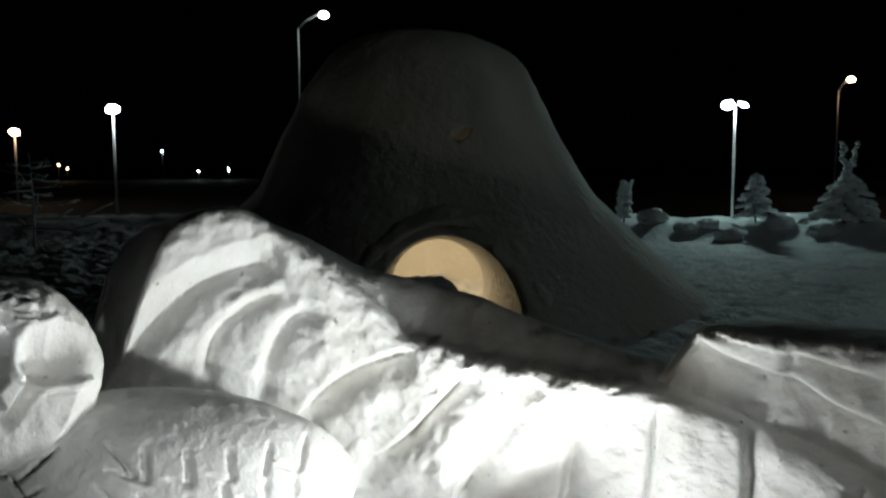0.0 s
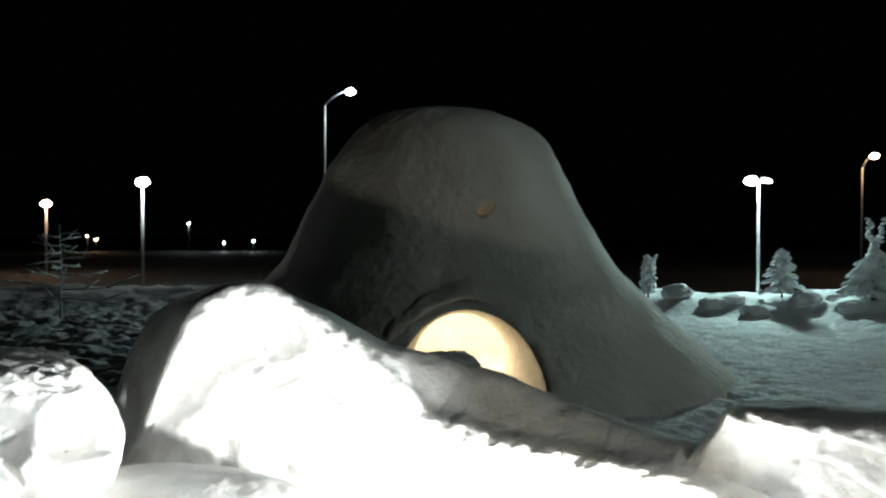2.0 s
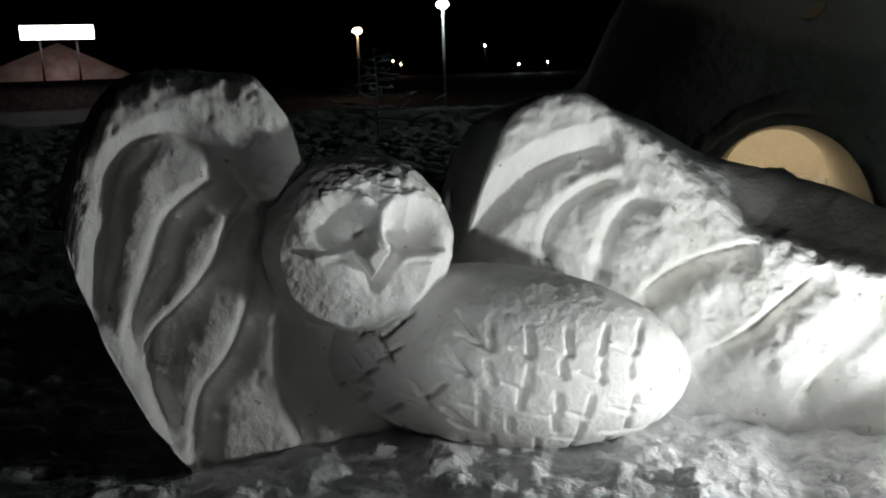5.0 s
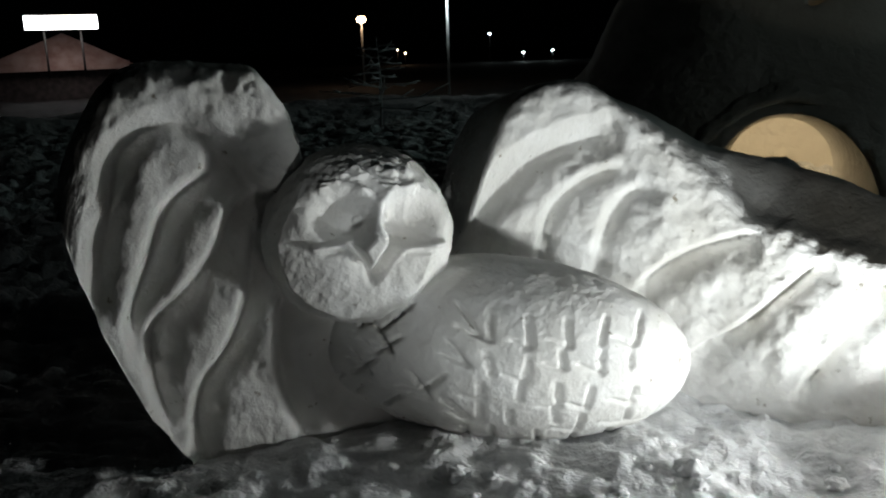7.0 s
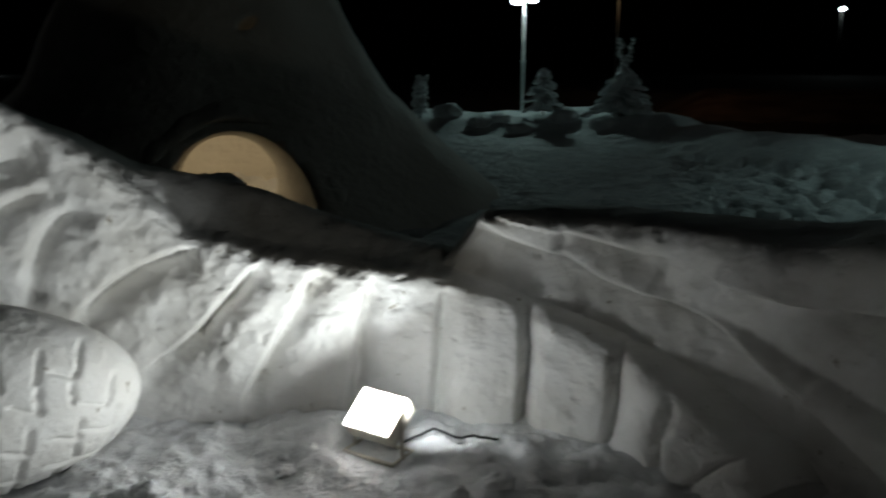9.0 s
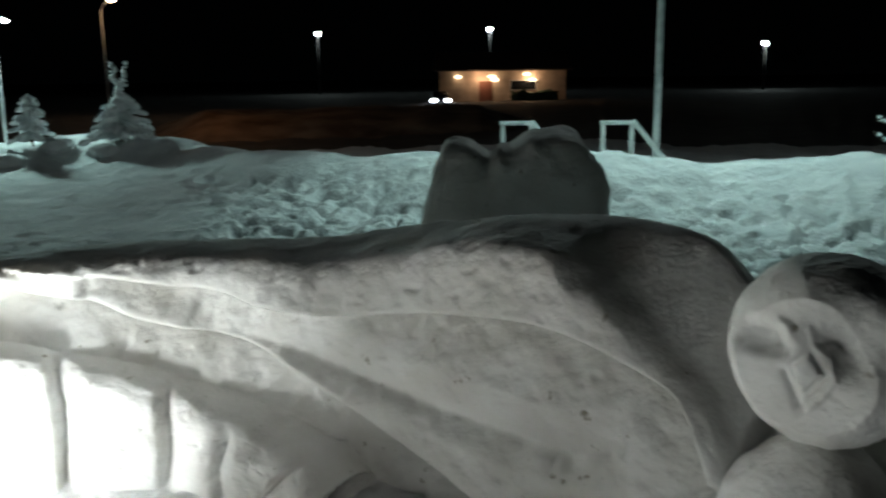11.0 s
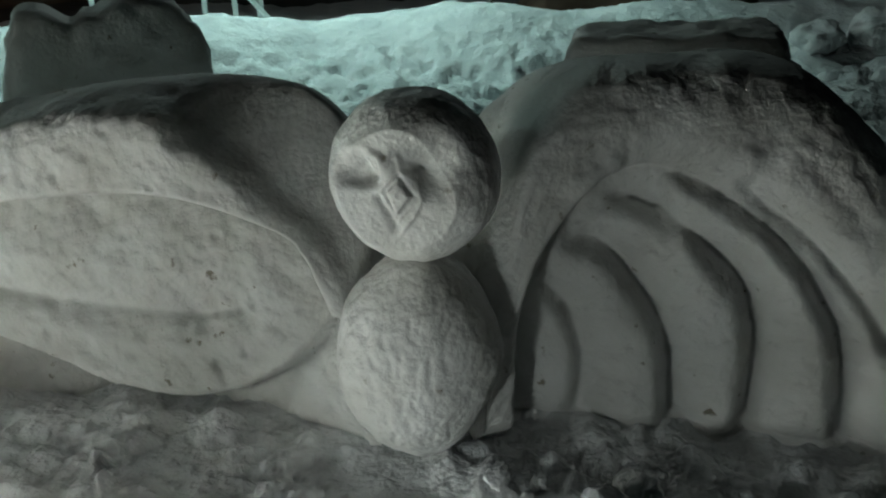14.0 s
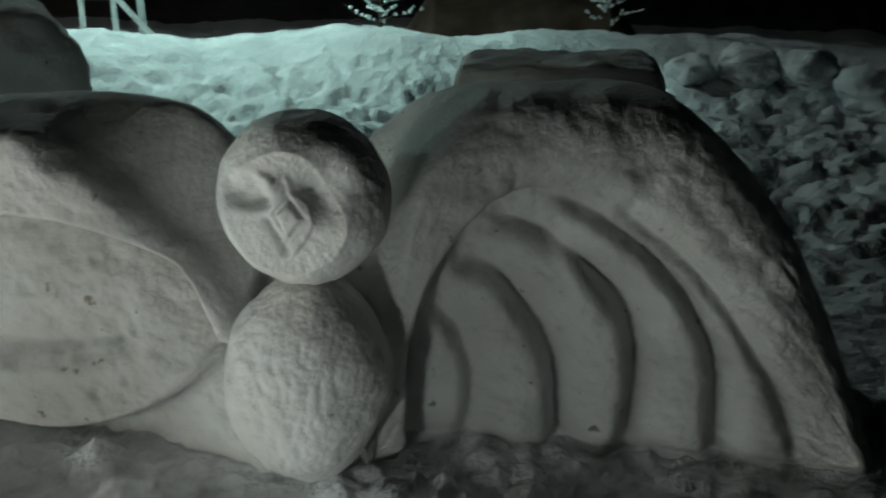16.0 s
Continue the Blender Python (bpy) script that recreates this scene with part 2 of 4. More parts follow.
class Plan:
    """A smooth line on the ground, walked by its length."""

    def __init__(self, points):
        self.c = spline(points, 60)
        self.l = np.r_[0, np.cumsum(np.hypot(*np.diff(self.c, axis=0).T))]
        self.length = self.l[-1]

    def at(self, s):
        x, y = np.interp(s, self.l, self.c[:, 0]), np.interp(s, self.l, self.c[:, 1])
        h = 0.05
        tx = np.interp(s + h, self.l, self.c[:, 0]) - np.interp(s - h, self.l, self.c[:, 0])
        ty = np.interp(s + h, self.l, self.c[:, 1]) - np.interp(s - h, self.l, self.c[:, 1])
        m = np.hypot(tx, ty) + 1e-9
        return x, y, ty / m, -tx / m


def carved_wing(points, lean, crest, back, thick, cuts, s0=0.0, s1=None, edge=0.07, bulge=0.0, rough=0.012, rim=None, slant=None, hollows=(), foot=0.0, step=0.0125):
    """A wing carved from a wall of snow: its line on the ground, its crest's height along the line, the height of its
    back edge, its thickness, and the feathers cut into its face."""
    plan = Plan(points)
    s1 = plan.length if s1 is None else s1
    n = int((s1 - s0) / step)
    s = np.linspace(s0, s1, n)
    h = np.maximum(smooth_interp(s, crest), 0.02)
    hb = np.maximum(smooth_interp(s, back), 0.02)
    th = np.interp(s, *np.array(thick).T)
    m = 110
    w = np.linspace(0, 1, m)
    z = -0.06 + (h[:, None] + 0.06) * w[None, :]
    ss = np.repeat(s[:, None], m, 1)
    free = 0.0 if slant is None else np.array(slant, float)

    def shifted(along, height):
        """The free end draws in towards the ground."""
        if slant is None:
            return along
        k = np.interp(height, free[:, 0], free[:, 1])
        return k + (along - s0) / (s1 - s0) * (s1 - k)

    ss = shifted(ss, z)
    base = ss
    d = bulge * np.sin(np.pi * np.clip(w, 0, 1))[None, :] * np.ones_like(ss)
    for line, depth, width, side, outer in cuts:
        d = d + cut(ss, z, line, depth, width, side, outer)
    for line, depth in hollows:
        d = d - depth * within(ss, z, line)
    d = d - foot * np.clip(1 - (z - 0.02) / 0.09, 0, 1) ** 2
    # rounded crest
    over = np.clip((z - (h[:, None] - edge)) / edge, 0, 1)
    d = d - edge * (1 - np.sqrt(np.maximum(1 - over ** 2, 0)))
    x, y, nx, ny = plan.at(base)
    off = d - lean * z
    front = np.stack([x + nx * off, y + ny * off, z], -1)
    # top and back
    k = 16
    u = np.linspace(0, 1, k + 1)[1:]
    xs, ys, nxs, nys = plan.at(s)
    o0 = off[:, -1]
    o = o0[:, None] - th[:, None] * u[None, :]
    rise = np.clip((u - 0.1) / 0.6, 0, 1)
    rise = np.where((hb > h + 0.03)[:, None], (rise * rise * (3 - 2 * rise))[None, :], u[None, :])
    zt = h[:, None] * (1 - rise) + hb[:, None] * rise + 0.025 * np.sin(np.pi * u)[None, :] - 0.03 * (u ** 6)[None, :]
    top = np.stack([xs[:, None] + nxs[:, None] * o, ys[:, None] + nys[:, None] * o, zt], -1)
    v = np.linspace(0, 1, 9)[1:]
    o2 = o[:, -1][:, None] - 0.12 * np.sqrt(v)[None, :]
    zb = zt[:, -1][:, None] * (1 - v) - 0.08 * v
    xr, yr, nxr, nyr = plan.at(shifted(np.repeat(s[:, None], 8, 1), zb))
    rear = np.stack([xr + nxr * o2, yr + nyr * o2, zb], -1)
    g = np.concatenate([front, top, rear], 1)
    rows, cols = g.shape[:2]
    p = g.reshape(-1, 3)
    # hand-worked surface: soft unevenness, grain, and a ragged rim
    low = fbm(p, 4.0, 3) * 0.014 + fbm(p, 13.0, 4, 0.6) * 0.008
    crumb = np.maximum(fbm(p + 5, 24.0, 3, 0.6), -0.25)
    amount = np.full((rows, cols), 0.0)
    amount[:, m - 6:m + 3] = rough
    if rim is not None:
        amount += rim(np.concatenate([ss, np.repeat(s[:, None], cols - m, 1)], 1), np.concatenate([z, zt, zb], 1)) * rough * 1.6
    pits = -np.clip(fbm(p + 11, 9.0, 2) - 0.7, 0, 1) * 0.022 - np.clip(fbm(p + 3, 24.0, 2) - 0.72, 0, 1) * 0.03
    disp = low + 0.62 * crumb * amount.reshape(-1) + pits
    nn = np.stack([np.repeat(nxs, cols), np.repeat(nys, cols), 0.5 * np.ones(rows * cols)], -1)
    p = p + nn * disp[:, None]
    faces = grid_faces(rows, cols)
    faces.append(list(range(cols)))
    faces.append(list(range((rows - 1) * cols, rows * cols))[::-1])
    return p, faces


def blob(centre, radii, facing, shape, rows=130, cols=200, tilt=0.0, power=1.0, rough=0.006, soft=0.012, facet=None):
    """A rounded body of snow that faces a bearing, its front shaved flat where a facet is given; shape(u, v, front) gives its relief, u and v across its front from -1 to 1."""
    th = np.linspace(0, np.pi, rows)
    ph = np.linspace(0, 2 * np.pi, cols, endpoint=False)
    t, f = np.meshgrid(th, ph, indexing="ij")
    x, y, z = np.sin(t) * np.sin(f), -np.sin(t) * np.cos(f), np.cos(t)
    x, y, z = x.ravel(), y.ravel(), z.ravel()
    front = np.clip(-y, 0, 1)
    d = shape(x, z, front)
    sx, sy, sz = x, y, z
    if facet is not None:
        n, level = np.array(facet[:3]) / np.linalg.norm(facet[:3]), facet[3]
        c = np.maximum(x * n[0] + y * n[1] + z * n[2] - level, 0) * 0.9
        x, y, z = x - c * n[0], y - c * n[1], z - c * n[2]
    q = np.stack([x * radii[0], np.sign(y) * np.abs(y) ** power * radii[1], z * radii[2]], -1)
    nrm = np.stack([sx / radii[0], sy / radii[1], sz / radii[2]], -1)
    nrm /= np.linalg.norm(nrm, axis=1)[:, None]
    q = q + nrm * d[:, None]
    c, s_ = math.cos(tilt), math.sin(tilt)
    q = np.stack([q[:, 0] * c - q[:, 2] * s_, q[:, 1], q[:, 0] * s_ + q[:, 2] * c], -1)
    q += nrm * (fbm(q + np.array(centre), 5.0, 3) * soft + fbm(q + np.array(centre), 24.0, 3) * rough)[:, None]
    a = radians(facing)
    ca, sa = math.cos(a), math.sin(a)
    p = np.stack([q[:, 0] * ca - q[:, 1] * sa, q[:, 0] * sa + q[:, 1] * ca, q[:, 2]], -1) + np.array(centre)
    return p, grid_faces(rows, cols, wrap=True)


def joined(pieces):
    verts, faces, k = [], [], 0
    for p, f in pieces:
        verts.append(p)
        faces += [[i + k for i in q] for q in f]
        k += len(p)
    return np.concatenate(verts), faces


def dent(u, v, cu, cv, ru, rv, sharp=2.0):
    return np.exp(-(((u - cu) / ru) ** 2 + ((v - cv) / rv) ** 2) ** sharp)


def stroke(u, v, a, b, width):
    t = (b[0] - a[0], b[1] - a[1])
    k = np.clip(((u - a[0]) * t[0] + (v - a[1]) * t[1]) / (t[0] ** 2 + t[1] ** 2), 0, 1)
    return np.exp(-((u - a[0] - k * t[0]) ** 2 + (v - a[1] - k * t[1]) ** 2) / width ** 2)


# ---- ground ----
RIDGE = ((-180, 14, 0.4), (-60, 22, 0.3), (-12, 24, 0.3), (5, 22, 0.35), (14, 20, 0.38), (22, 20, 0.45), (27, 19, 0.37), (34, 15, 0.40), (44, 12.5, 0.46),
         (57, 11.5, 0.61), (63, 11.5, 0.45), (75, 11, 0.60), (80, 11, 0.52), (88, 11.5, 0.55), (110, 12, 0.5), (180, 14, 0.4))


def ground_height(x, y):
    az = np.degrees(np.arctan2(x, y))
    r = np.hypot(x, y)
    rid = np.array(RIDGE)
    d, top = np.interp(az, rid[:, 0], rid[:, 1]), np.interp(az, rid[:, 0], rid[:, 2])
    p = np.stack([x, y, np.zeros_like(x)], -1)
    wob = fbm(p, 0.45, 2)
    d = d + wob * 0.5
    k = np.clip((r - (d - 2.6)) / 2.6, 0, 1)
    k = k * k * (3 - 2 * k)
    fall = np.clip((r - d - 0.3) / 5, 0, 1)
    h = top * k + k * (0.10 * fbm(p + 3, 0.9, 3) + 0.045 * np.minimum(fbm(p + 13, 2.8, 3), 0.25)) - fall * fall * (3 - 2 * fall) * 1.1
    near = np.clip((r - 1.0) / 1.5, 0, 1) * np.clip((16 - r) / 6, 0, 1)
    field = np.clip((r - 4.2) / 1.5, 0, 1) * (1 - k)
    trod = fbm(p + 7, 2.6, 4, 0.55)
    prints = np.minimum(fbm(p + 31, 5.2, 3), 0.1)
    h += near * (1 - field) * (0.022 * fbm(p + 9, 2.0, 2) + 0.020 * fbm(p + 2, 6.5, 3, 0.6) + 0.008 * np.maximum(fbm(p + 4, 16.0, 2), -0.2)) + field * (0.05 * trod + 0.20 * prints + 0.03 * fbm(p + 41, 8.0, 2)) * (1 - 0.8 * np.clip((az - 6) / 5, 0, 1) * np.clip((32 - az) / 5, 0, 1)) * np.clip((d - r) / 2 + 0.2, 0, 1)
    # crumbs shovelled against the foot of the carvings
    foot = np.exp(-((r - np.interp(az, (-45, -20, 0, 20, 30, 50, 65, 90, 115), (3.1, 3.2, 3.5, 3.4, 2.8, 2.5, 2.05, 2.35, 2.6))) / 0.35) ** 2) * ((az > -60) & (az < 120))
    h += foot * (0.02 + (0.035 + 0.03 * (az > 45)) * np.maximum(fbm(p + 21, 6.0, 3, 0.5), -0.2))
    for lampside in (FLOOD_A, FLOOD_UNSEEN):
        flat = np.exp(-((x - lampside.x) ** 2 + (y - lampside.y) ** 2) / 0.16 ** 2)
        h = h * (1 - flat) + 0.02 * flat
    return h


def ground():
    az = np.radians(np.concatenate([np.linspace(-180, -62, 170, endpoint=False), np.linspace(-62, 118, 760, endpoint=False), np.linspace(118, 180, 90, endpoint=False)]))
    r = np.concatenate([np.linspace(0.03, 1.6, 24, endpoint=False), np.linspace(1.6, 5.2, 230, endpoint=False), np.geomspace(5.2, 26, 210, endpoint=False), np.geomspace(26, 3000, 40)])
    a, rr = np.meshgrid(az, r, indexing="xy")
    x, y = (rr * np.sin(a)).ravel(), (rr * np.cos(a)).ravel()
    p = np.stack([x, y, ground_height(x, y)], -1)
    n, m = len(r), len(az)
    faces = [f[::-1] for f in grid_faces(n, m, wrap=True)]
    faces.append(list(range(m))[::-1])
    me = mesh_np("ground", p, faces, [SNOW_GROUND, FAR_DARK])
    # outer rings painted dark in place of night shade
    far = np.repeat((r[:-1] > 26.5).astype(int), m).tolist() + [0]
    me.polygons.foreach_set("material_index", far)
    ob = new("ground", me)
    tagged(ob, "trampled lumpy snow with a ploughed bank round it", "snow ground", kind="structure")


ground()


def ground_at(x, y):
    return float(ground_height(np.array([x]), np.array([y]))[0])


# ---- the large owl carving ----
LARGE_LEFT = [(-2.55, 2.25), (-2.2, 2.56), (-1.85, 2.88), (-1.35, 3.33)]
LARGE_RIGHT = [(-1.42, 3.46), (-0.9, 3.72), (-0.44, 3.79), (0.16, 3.70), (0.55, 3.60), (0.9, 3.47), (1.24, 3.34), (1.5, 3.06), (1.64, 2.7), (1.72, 2.4)]
SMALL_LEFT = [(0.9, 3.66), (1.3, 3.45), (1.62, 3.18), (1.84, 2.85), (2.05, 2.41), (2.17, 1.8), (2.2, 1.3), (2.2, 0.95)]
SMALL_RIGHT = [(2.15, 0.75), (2.33, 0.5), (2.45, 0.1), (2.5, -0.4), (2.5, -0.95), (2.48, -1.3)]

left_cuts = [
    ([(0.22, 0.65), (0.24, 0.82), (0.29, 1.02), (0.34, 1.21), (0.4, 1.28), (0.48, 1.32), (0.56, 1.33), (0.64, 1.28), (0.71, 1.2)], 0.085, 0.10, 1, 0.085),
    ([(0.34, 0.45), (0.33, 0.63), (0.4, 0.8), (0.48, 0.99), (0.58, 1.09), (0.69, 1.13)], 0.10, 0.15, 1, 0.06),
    ([(0.43, 0.14), (0.39, 0.31), (0.38, 0.45), (0.41, 0.58), (0.53, 0.69), (0.66, 0.83), (0.73, 0.96), (0.81, 1.05)], 0.11, 0.17, 1, 0.06),
    ([(0.51, 0.0), (0.53, 0.19), (0.57, 0.32), (0.68, 0.45), (0.77, 0.64), (0.8, 0.77), (0.83, 0.93)], 0.11, 0.15, 1, 0.06),
    ([(0.94, 0.02), (0.89, 0.24), (0.87, 0.42), (0.9, 0.65)], 0.07, 0.10, 1, 0.06),
    ([(0.70, 1.22), (0.75, 1.19), (0.79, 1.12), (0.84, 1.06), (0.89, 1.03), (0.96, 1.03)], 0.11, 0.18, 1, 0.06),
]
left_wing = carved_wing(LARGE_LEFT, 0.05, [(0.06, 0.85), (0.1, 1.03), (0.15, 1.2), (0.23, 1.35), (0.32, 1.47), (0.44, 1.53), (0.56, 1.54), (0.72, 1.53), (0.87, 1.51), (0.95, 1.43), (1, 1.33), (1.04, 1.15), (1.12, 0.95), (1.3, 0.72), (1.5, 0.5)], [(0.06, 0.85), (0.1, 1.03), (0.15, 1.2), (0.23, 1.35), (0.32, 1.47), (0.44, 1.53), (0.56, 1.54), (0.72, 1.53), (0.87, 1.51), (0.95, 1.43), (1, 1.33), (1.04, 1.15), (1.12, 0.95), (1.3, 0.72), (1.5, 0.5)],
                        ((0, 0.25), (0.5, 0.4), (1.6, 0.4)), left_cuts, 0.10, 1.5, 0.10, 0.05, 0.012, slant=((0, 0.49), (0.22, 0.36), (0.56, 0.23), (0.78, 0.165), (0.96, 0.13), (1.6, 0.10)),
                        rim=lambda s, z: np.clip((z - smooth_interp(s, [(0.1, 0.7), (0.19, 0.95), (0.25, 1.13), (0.31, 1.29), (0.41, 1.38), (0.53, 1.41), (0.65, 1.4), (0.75, 1.3), (0.85, 1.05), (1.1, 0.9)])) / 0.08, 0, 1))
right_cuts = [
    ([(0.03, 0.60), (0.18, 0.80), (0.31, 0.955), (0.46, 1.065), (0.6, 1.13), (0.75, 1.165)], 0.10, 0.13, 1, 0.13),
    ([(0.44, 0.60), (0.49, 0.81), (0.57, 0.915), (0.67, 0.99), (0.79, 1.03)], 0.07, 0.12, 1, 0.06),
    ([(0.67, 0.55), (0.72, 0.74), (0.78, 0.87), (0.87, 0.95)], 0.065, 0.12, 1, 0.06),
    ([(0.84, 0.46), (0.97, 0.59), (1.12, 0.685), (1.3, 0.75)], 0.120, 0.16, 1, 0.03),
    ([(1.10, 0.22), (1.30, 0.355), (1.45, 0.52), (1.59, 0.67)], 0.110, 0.15, 1, 0.03),
    ([(1.54, 0.08), (1.655, 0.29), (1.75, 0.46), (1.84, 0.64)], 0.110, 0.14, 1, 0.03),
    ([(2.01, 0.0), (2.04, 0.33), (2.08, 0.6)], 0.095, 0.11, 1, 0.03),
    ([(2.38, 0.0), (2.4, 0.43), (2.41, 0.56)], 0.095, 0.11, 1, 0.03),
    ([(2.76, -0.02), (2.77, 0.3), (2.75, 0.54)], 0.095, 0.11, 1, 0.03),
    ([(3.15, -0.02), (3.16, 0.23), (3.13, 0.42)], 0.080, 0.10, 1, 0.03),
    ([(3.42, -0.04), (3.38, 0.08), (3.42, 0.28)], 0.070, 0.09, 1, 0.03),
    ([(3.55, -0.02), (3.67, 0.12), (3.8, 0.21)], 0.060, 0.08, 1, 0.03),
]
right_wing = carved_wing(LARGE_RIGHT, 0.15, [(0, 0.5), (0.03, 0.62), (0.12, 0.79), (0.22, 1.09), (0.27, 1.21), (0.35, 1.33), (0.52, 1.41), (0.65, 1.4), (0.76, 1.31), (0.89, 1.21), (1.11, 1), (1.3, 0.82), (1.46, 0.78), (1.59, 0.74), (1.86, 0.7), (2.2, 0.66), (2.46, 0.63), (2.7, 0.56), (2.93, 0.47), (3.18, 0.38), (3.47, 0.28), (3.73, 0.18), (3.9, 0.08)], [(0, 0.75), (0.23, 1.2), (0.38, 1.27), (0.58, 1.33), (0.76, 1.25), (0.93, 1.15), (1.08, 1.06), (1.3, 1), (1.58, 0.93), (1.83, 0.82), (2.18, 0.71), (2.48, 0.65), (2.88, 0.5), (3.38, 0.3), (3.9, 0.06)],
                         ((0, 0.4), (0.15, 0.62), (0.4, 0.7), (1.1, 0.55), (3.0, 0.5), (3.9, 0.3)), right_cuts, edge=0.085, rough=0.008,
                         rim=lambda s, z: np.clip(1 - np.abs(s - 0.95) / 0.32, 0, 1) * np.clip((z - 0.75) / 0.15, 0, 1))


def traced(u, v, points, width):
    """A soft ridge along a bent line."""
    return np.max([stroke(u, v, a, b, width) for a, b in zip(points, points[1:])], axis=0)


def diamond(u, v, top, left, low, right):
    """1 inside a four-sided shape, falling to 0 over its rim."""
    inside = np.full(u.shape, 9.0)
    for a, b in ((top, left), (left, low), (low, right), (right, top)):
        n = math.hypot(b[0] - a[0], b[1] - a[1])
        inside = np.minimum(inside, ((v - a[1]) * (b[0] - a[0]) - (u - a[0]) * (b[1] - a[1])) / n)
    return np.clip(inside / 0.05, 0, 1)


def large_face(u, v, front):
    """Deep sockets under a crumbled brow, a curled nose ridge, eyelid ledges and a pointed beak in its groove."""
    w = np.clip(front * 3 - 0.9, 0, 1)
    d = -0.14 * dent(u, v, -0.29, 0.32, 0.28, 0.27, 3.0) - 0.13 * dent(u, v, 0.42, 0.25, 0.30, 0.27, 2.5)
    d += 0.02 * dent(u, v, -0.16, 0.34, 0.07, 0.07) + 0.025 * dent(u, v, 0.17, 0.30, 0.08, 0.05)
    d += 0.028 * traced(u, v, ((0.45, 0.60), (0.20, 0.55), (0.08, 0.45), (0.03, 0.25), (0.10, 0.11)), 0.06)
    d += 0.022 * traced(u, v, ((-0.52, 0.58), (-0.30, 0.62), (-0.08, 0.57)), 0.08)
    d += 0.035 * stroke(u, v, (-0.57, 0.02), (-0.27, 0.06), 0.04) - 0.01 * stroke(u, v, (-0.50, -0.06), (-0.30, -0.03), 0.03)
    d += 0.035 * stroke(u, v, (0.27, -0.04), (0.72, -0.02), 0.04) - 0.01 * stroke(u, v, (0.33, -0.11), (0.64, -0.10), 0.03)
    d -= 0.05 * traced(u, v, ((-0.26, 0.0), (-0.04, -0.35), (0.24, 0.03)), 0.055)
    d += 0.055 * diamond(u, v, (-0.02, 0.17), (-0.165, 0.0), (-0.055, -0.25), (0.13, 0.04))
    q = np.stack([u, v, front], -1)
    d += 0.022 * np.maximum(fbm(q, 7.0, 3), -0.2) * np.clip((v - 0.42) / 0.15, 0, 1)
    return d * w


def large_body(u, v, front):
    """Plumage chopped with a spade: rows of upright and level nicks, crossed and slanting towards the tail."""
    d = np.zeros_like(u)
    rng = np.random.RandomState(4)
    for row in range(5):
        q = 0.66 - row * 0.30
        reach = 0.96 * math.sqrt(max(0.1, 1 - (q - 0.15) ** 2))
        k = -reach + (0.09 if row % 2 else 0.0)
        while k < reach:
            a = (k + rng.uniform(-0.02, 0.02), q + rng.uniform(-0.06, 0.06))
            lean = (0.02 if a[0] > -0.25 else rng.choice((-0.13, 0.12))) + rng.uniform(-0.02, 0.03) - 0.06 * max(k, 0)
            length = rng.uniform(0.24, 0.31)
            b = (a[0] + lean, a[1] - length)
            side = (u - a[0] - (a[1] - v) / length * lean) / 0.034
            ends = np.clip((a[1] - v) / 0.08, 0, 1) * np.clip((v - b[1]) / 0.025, 0, 1)
            ramp = np.where(side > 0, np.clip(1 - side, 0, 1), np.clip(1 + side / 0.25, 0, 1)) * ends
            d -= rng.uniform(0.022, 0.031) * (1.4 if a[0] < -0.2 else 1 - 0.4 * a[0] * a[0]) * ramp
            if rng.rand() < 0.7:
                d -= (0.018 if a[0] < -0.2 else 0.012) * stroke(u, v, (b[0] - rng.uniform(0.07, 0.12), b[1] + rng.uniform(0.01, 0.10)), b, 0.02)
            k += rng.uniform(0.15, 0.21)
    return d * np.clip(front * 3, 0, 1)


large_head = blob((-1.663, 3.104, 0.847), (0.385, 0.34, 0.365), 38, large_face, 230, 380, 0.0, 0.85, 0.004, facet=(-0.20, -1, 0.0, 0.64))
large_egg = blob((-1.139, 3.347, 0.334), (0.80, 0.42, 0.385), 17, large_body, 220, 420, -0.10, 1.0, 0.002, 0.005)
owl = new("owl_sculpture", mesh_np("owl_sculpture", *joined([left_wing, right_wing, large_head, large_egg]), SNOW_CARVED))
tagged(owl, "large carved snow owl with spread feathered wings on trampled snow", "snow sculpture", "snow owls")

# ---- the small owl carving ----
brow = [(0.57, 0.84), (0.82, 0.8), (1.08, 0.78), (1.26, 0.72), (1.48, 0.7), (1.61, 0.71), (1.95, 0.76), (2.29, 0.79), (2.53, 0.78), (2.75, 0.73), (2.91, 0.66), (3.0, 0.54), (3.05, 0.38)]
left_cuts = [
    (brow, 0.12, 0.26, 1, 0.03),
    ([(0.95, 0.62), (1.3, 0.555), (1.57, 0.48), (1.9, 0.4), (2.25, 0.36), (2.5, 0.35), (2.75, 0.40)], 0.075, 0.10, 1, 0.18),
    ([(0.13, 0.86), (0.32, 0.78), (0.56, 0.71), (0.71, 0.64), (0.94, 0.585), (1.21, 0.52), (1.5, 0.38), (1.75, 0.25), (2.0, 0.13), (2.25, 0.0)], 0.20, 0.45, 1, 0.04),
    ([(2.2, 0.05), (2.35, 0.02), (2.5, 0.025), (2.68, 0.08), (2.84, 0.17), (2.97, 0.30), (3.05, 0.42)], 0.12, 0.22, 1, 0.04),
]
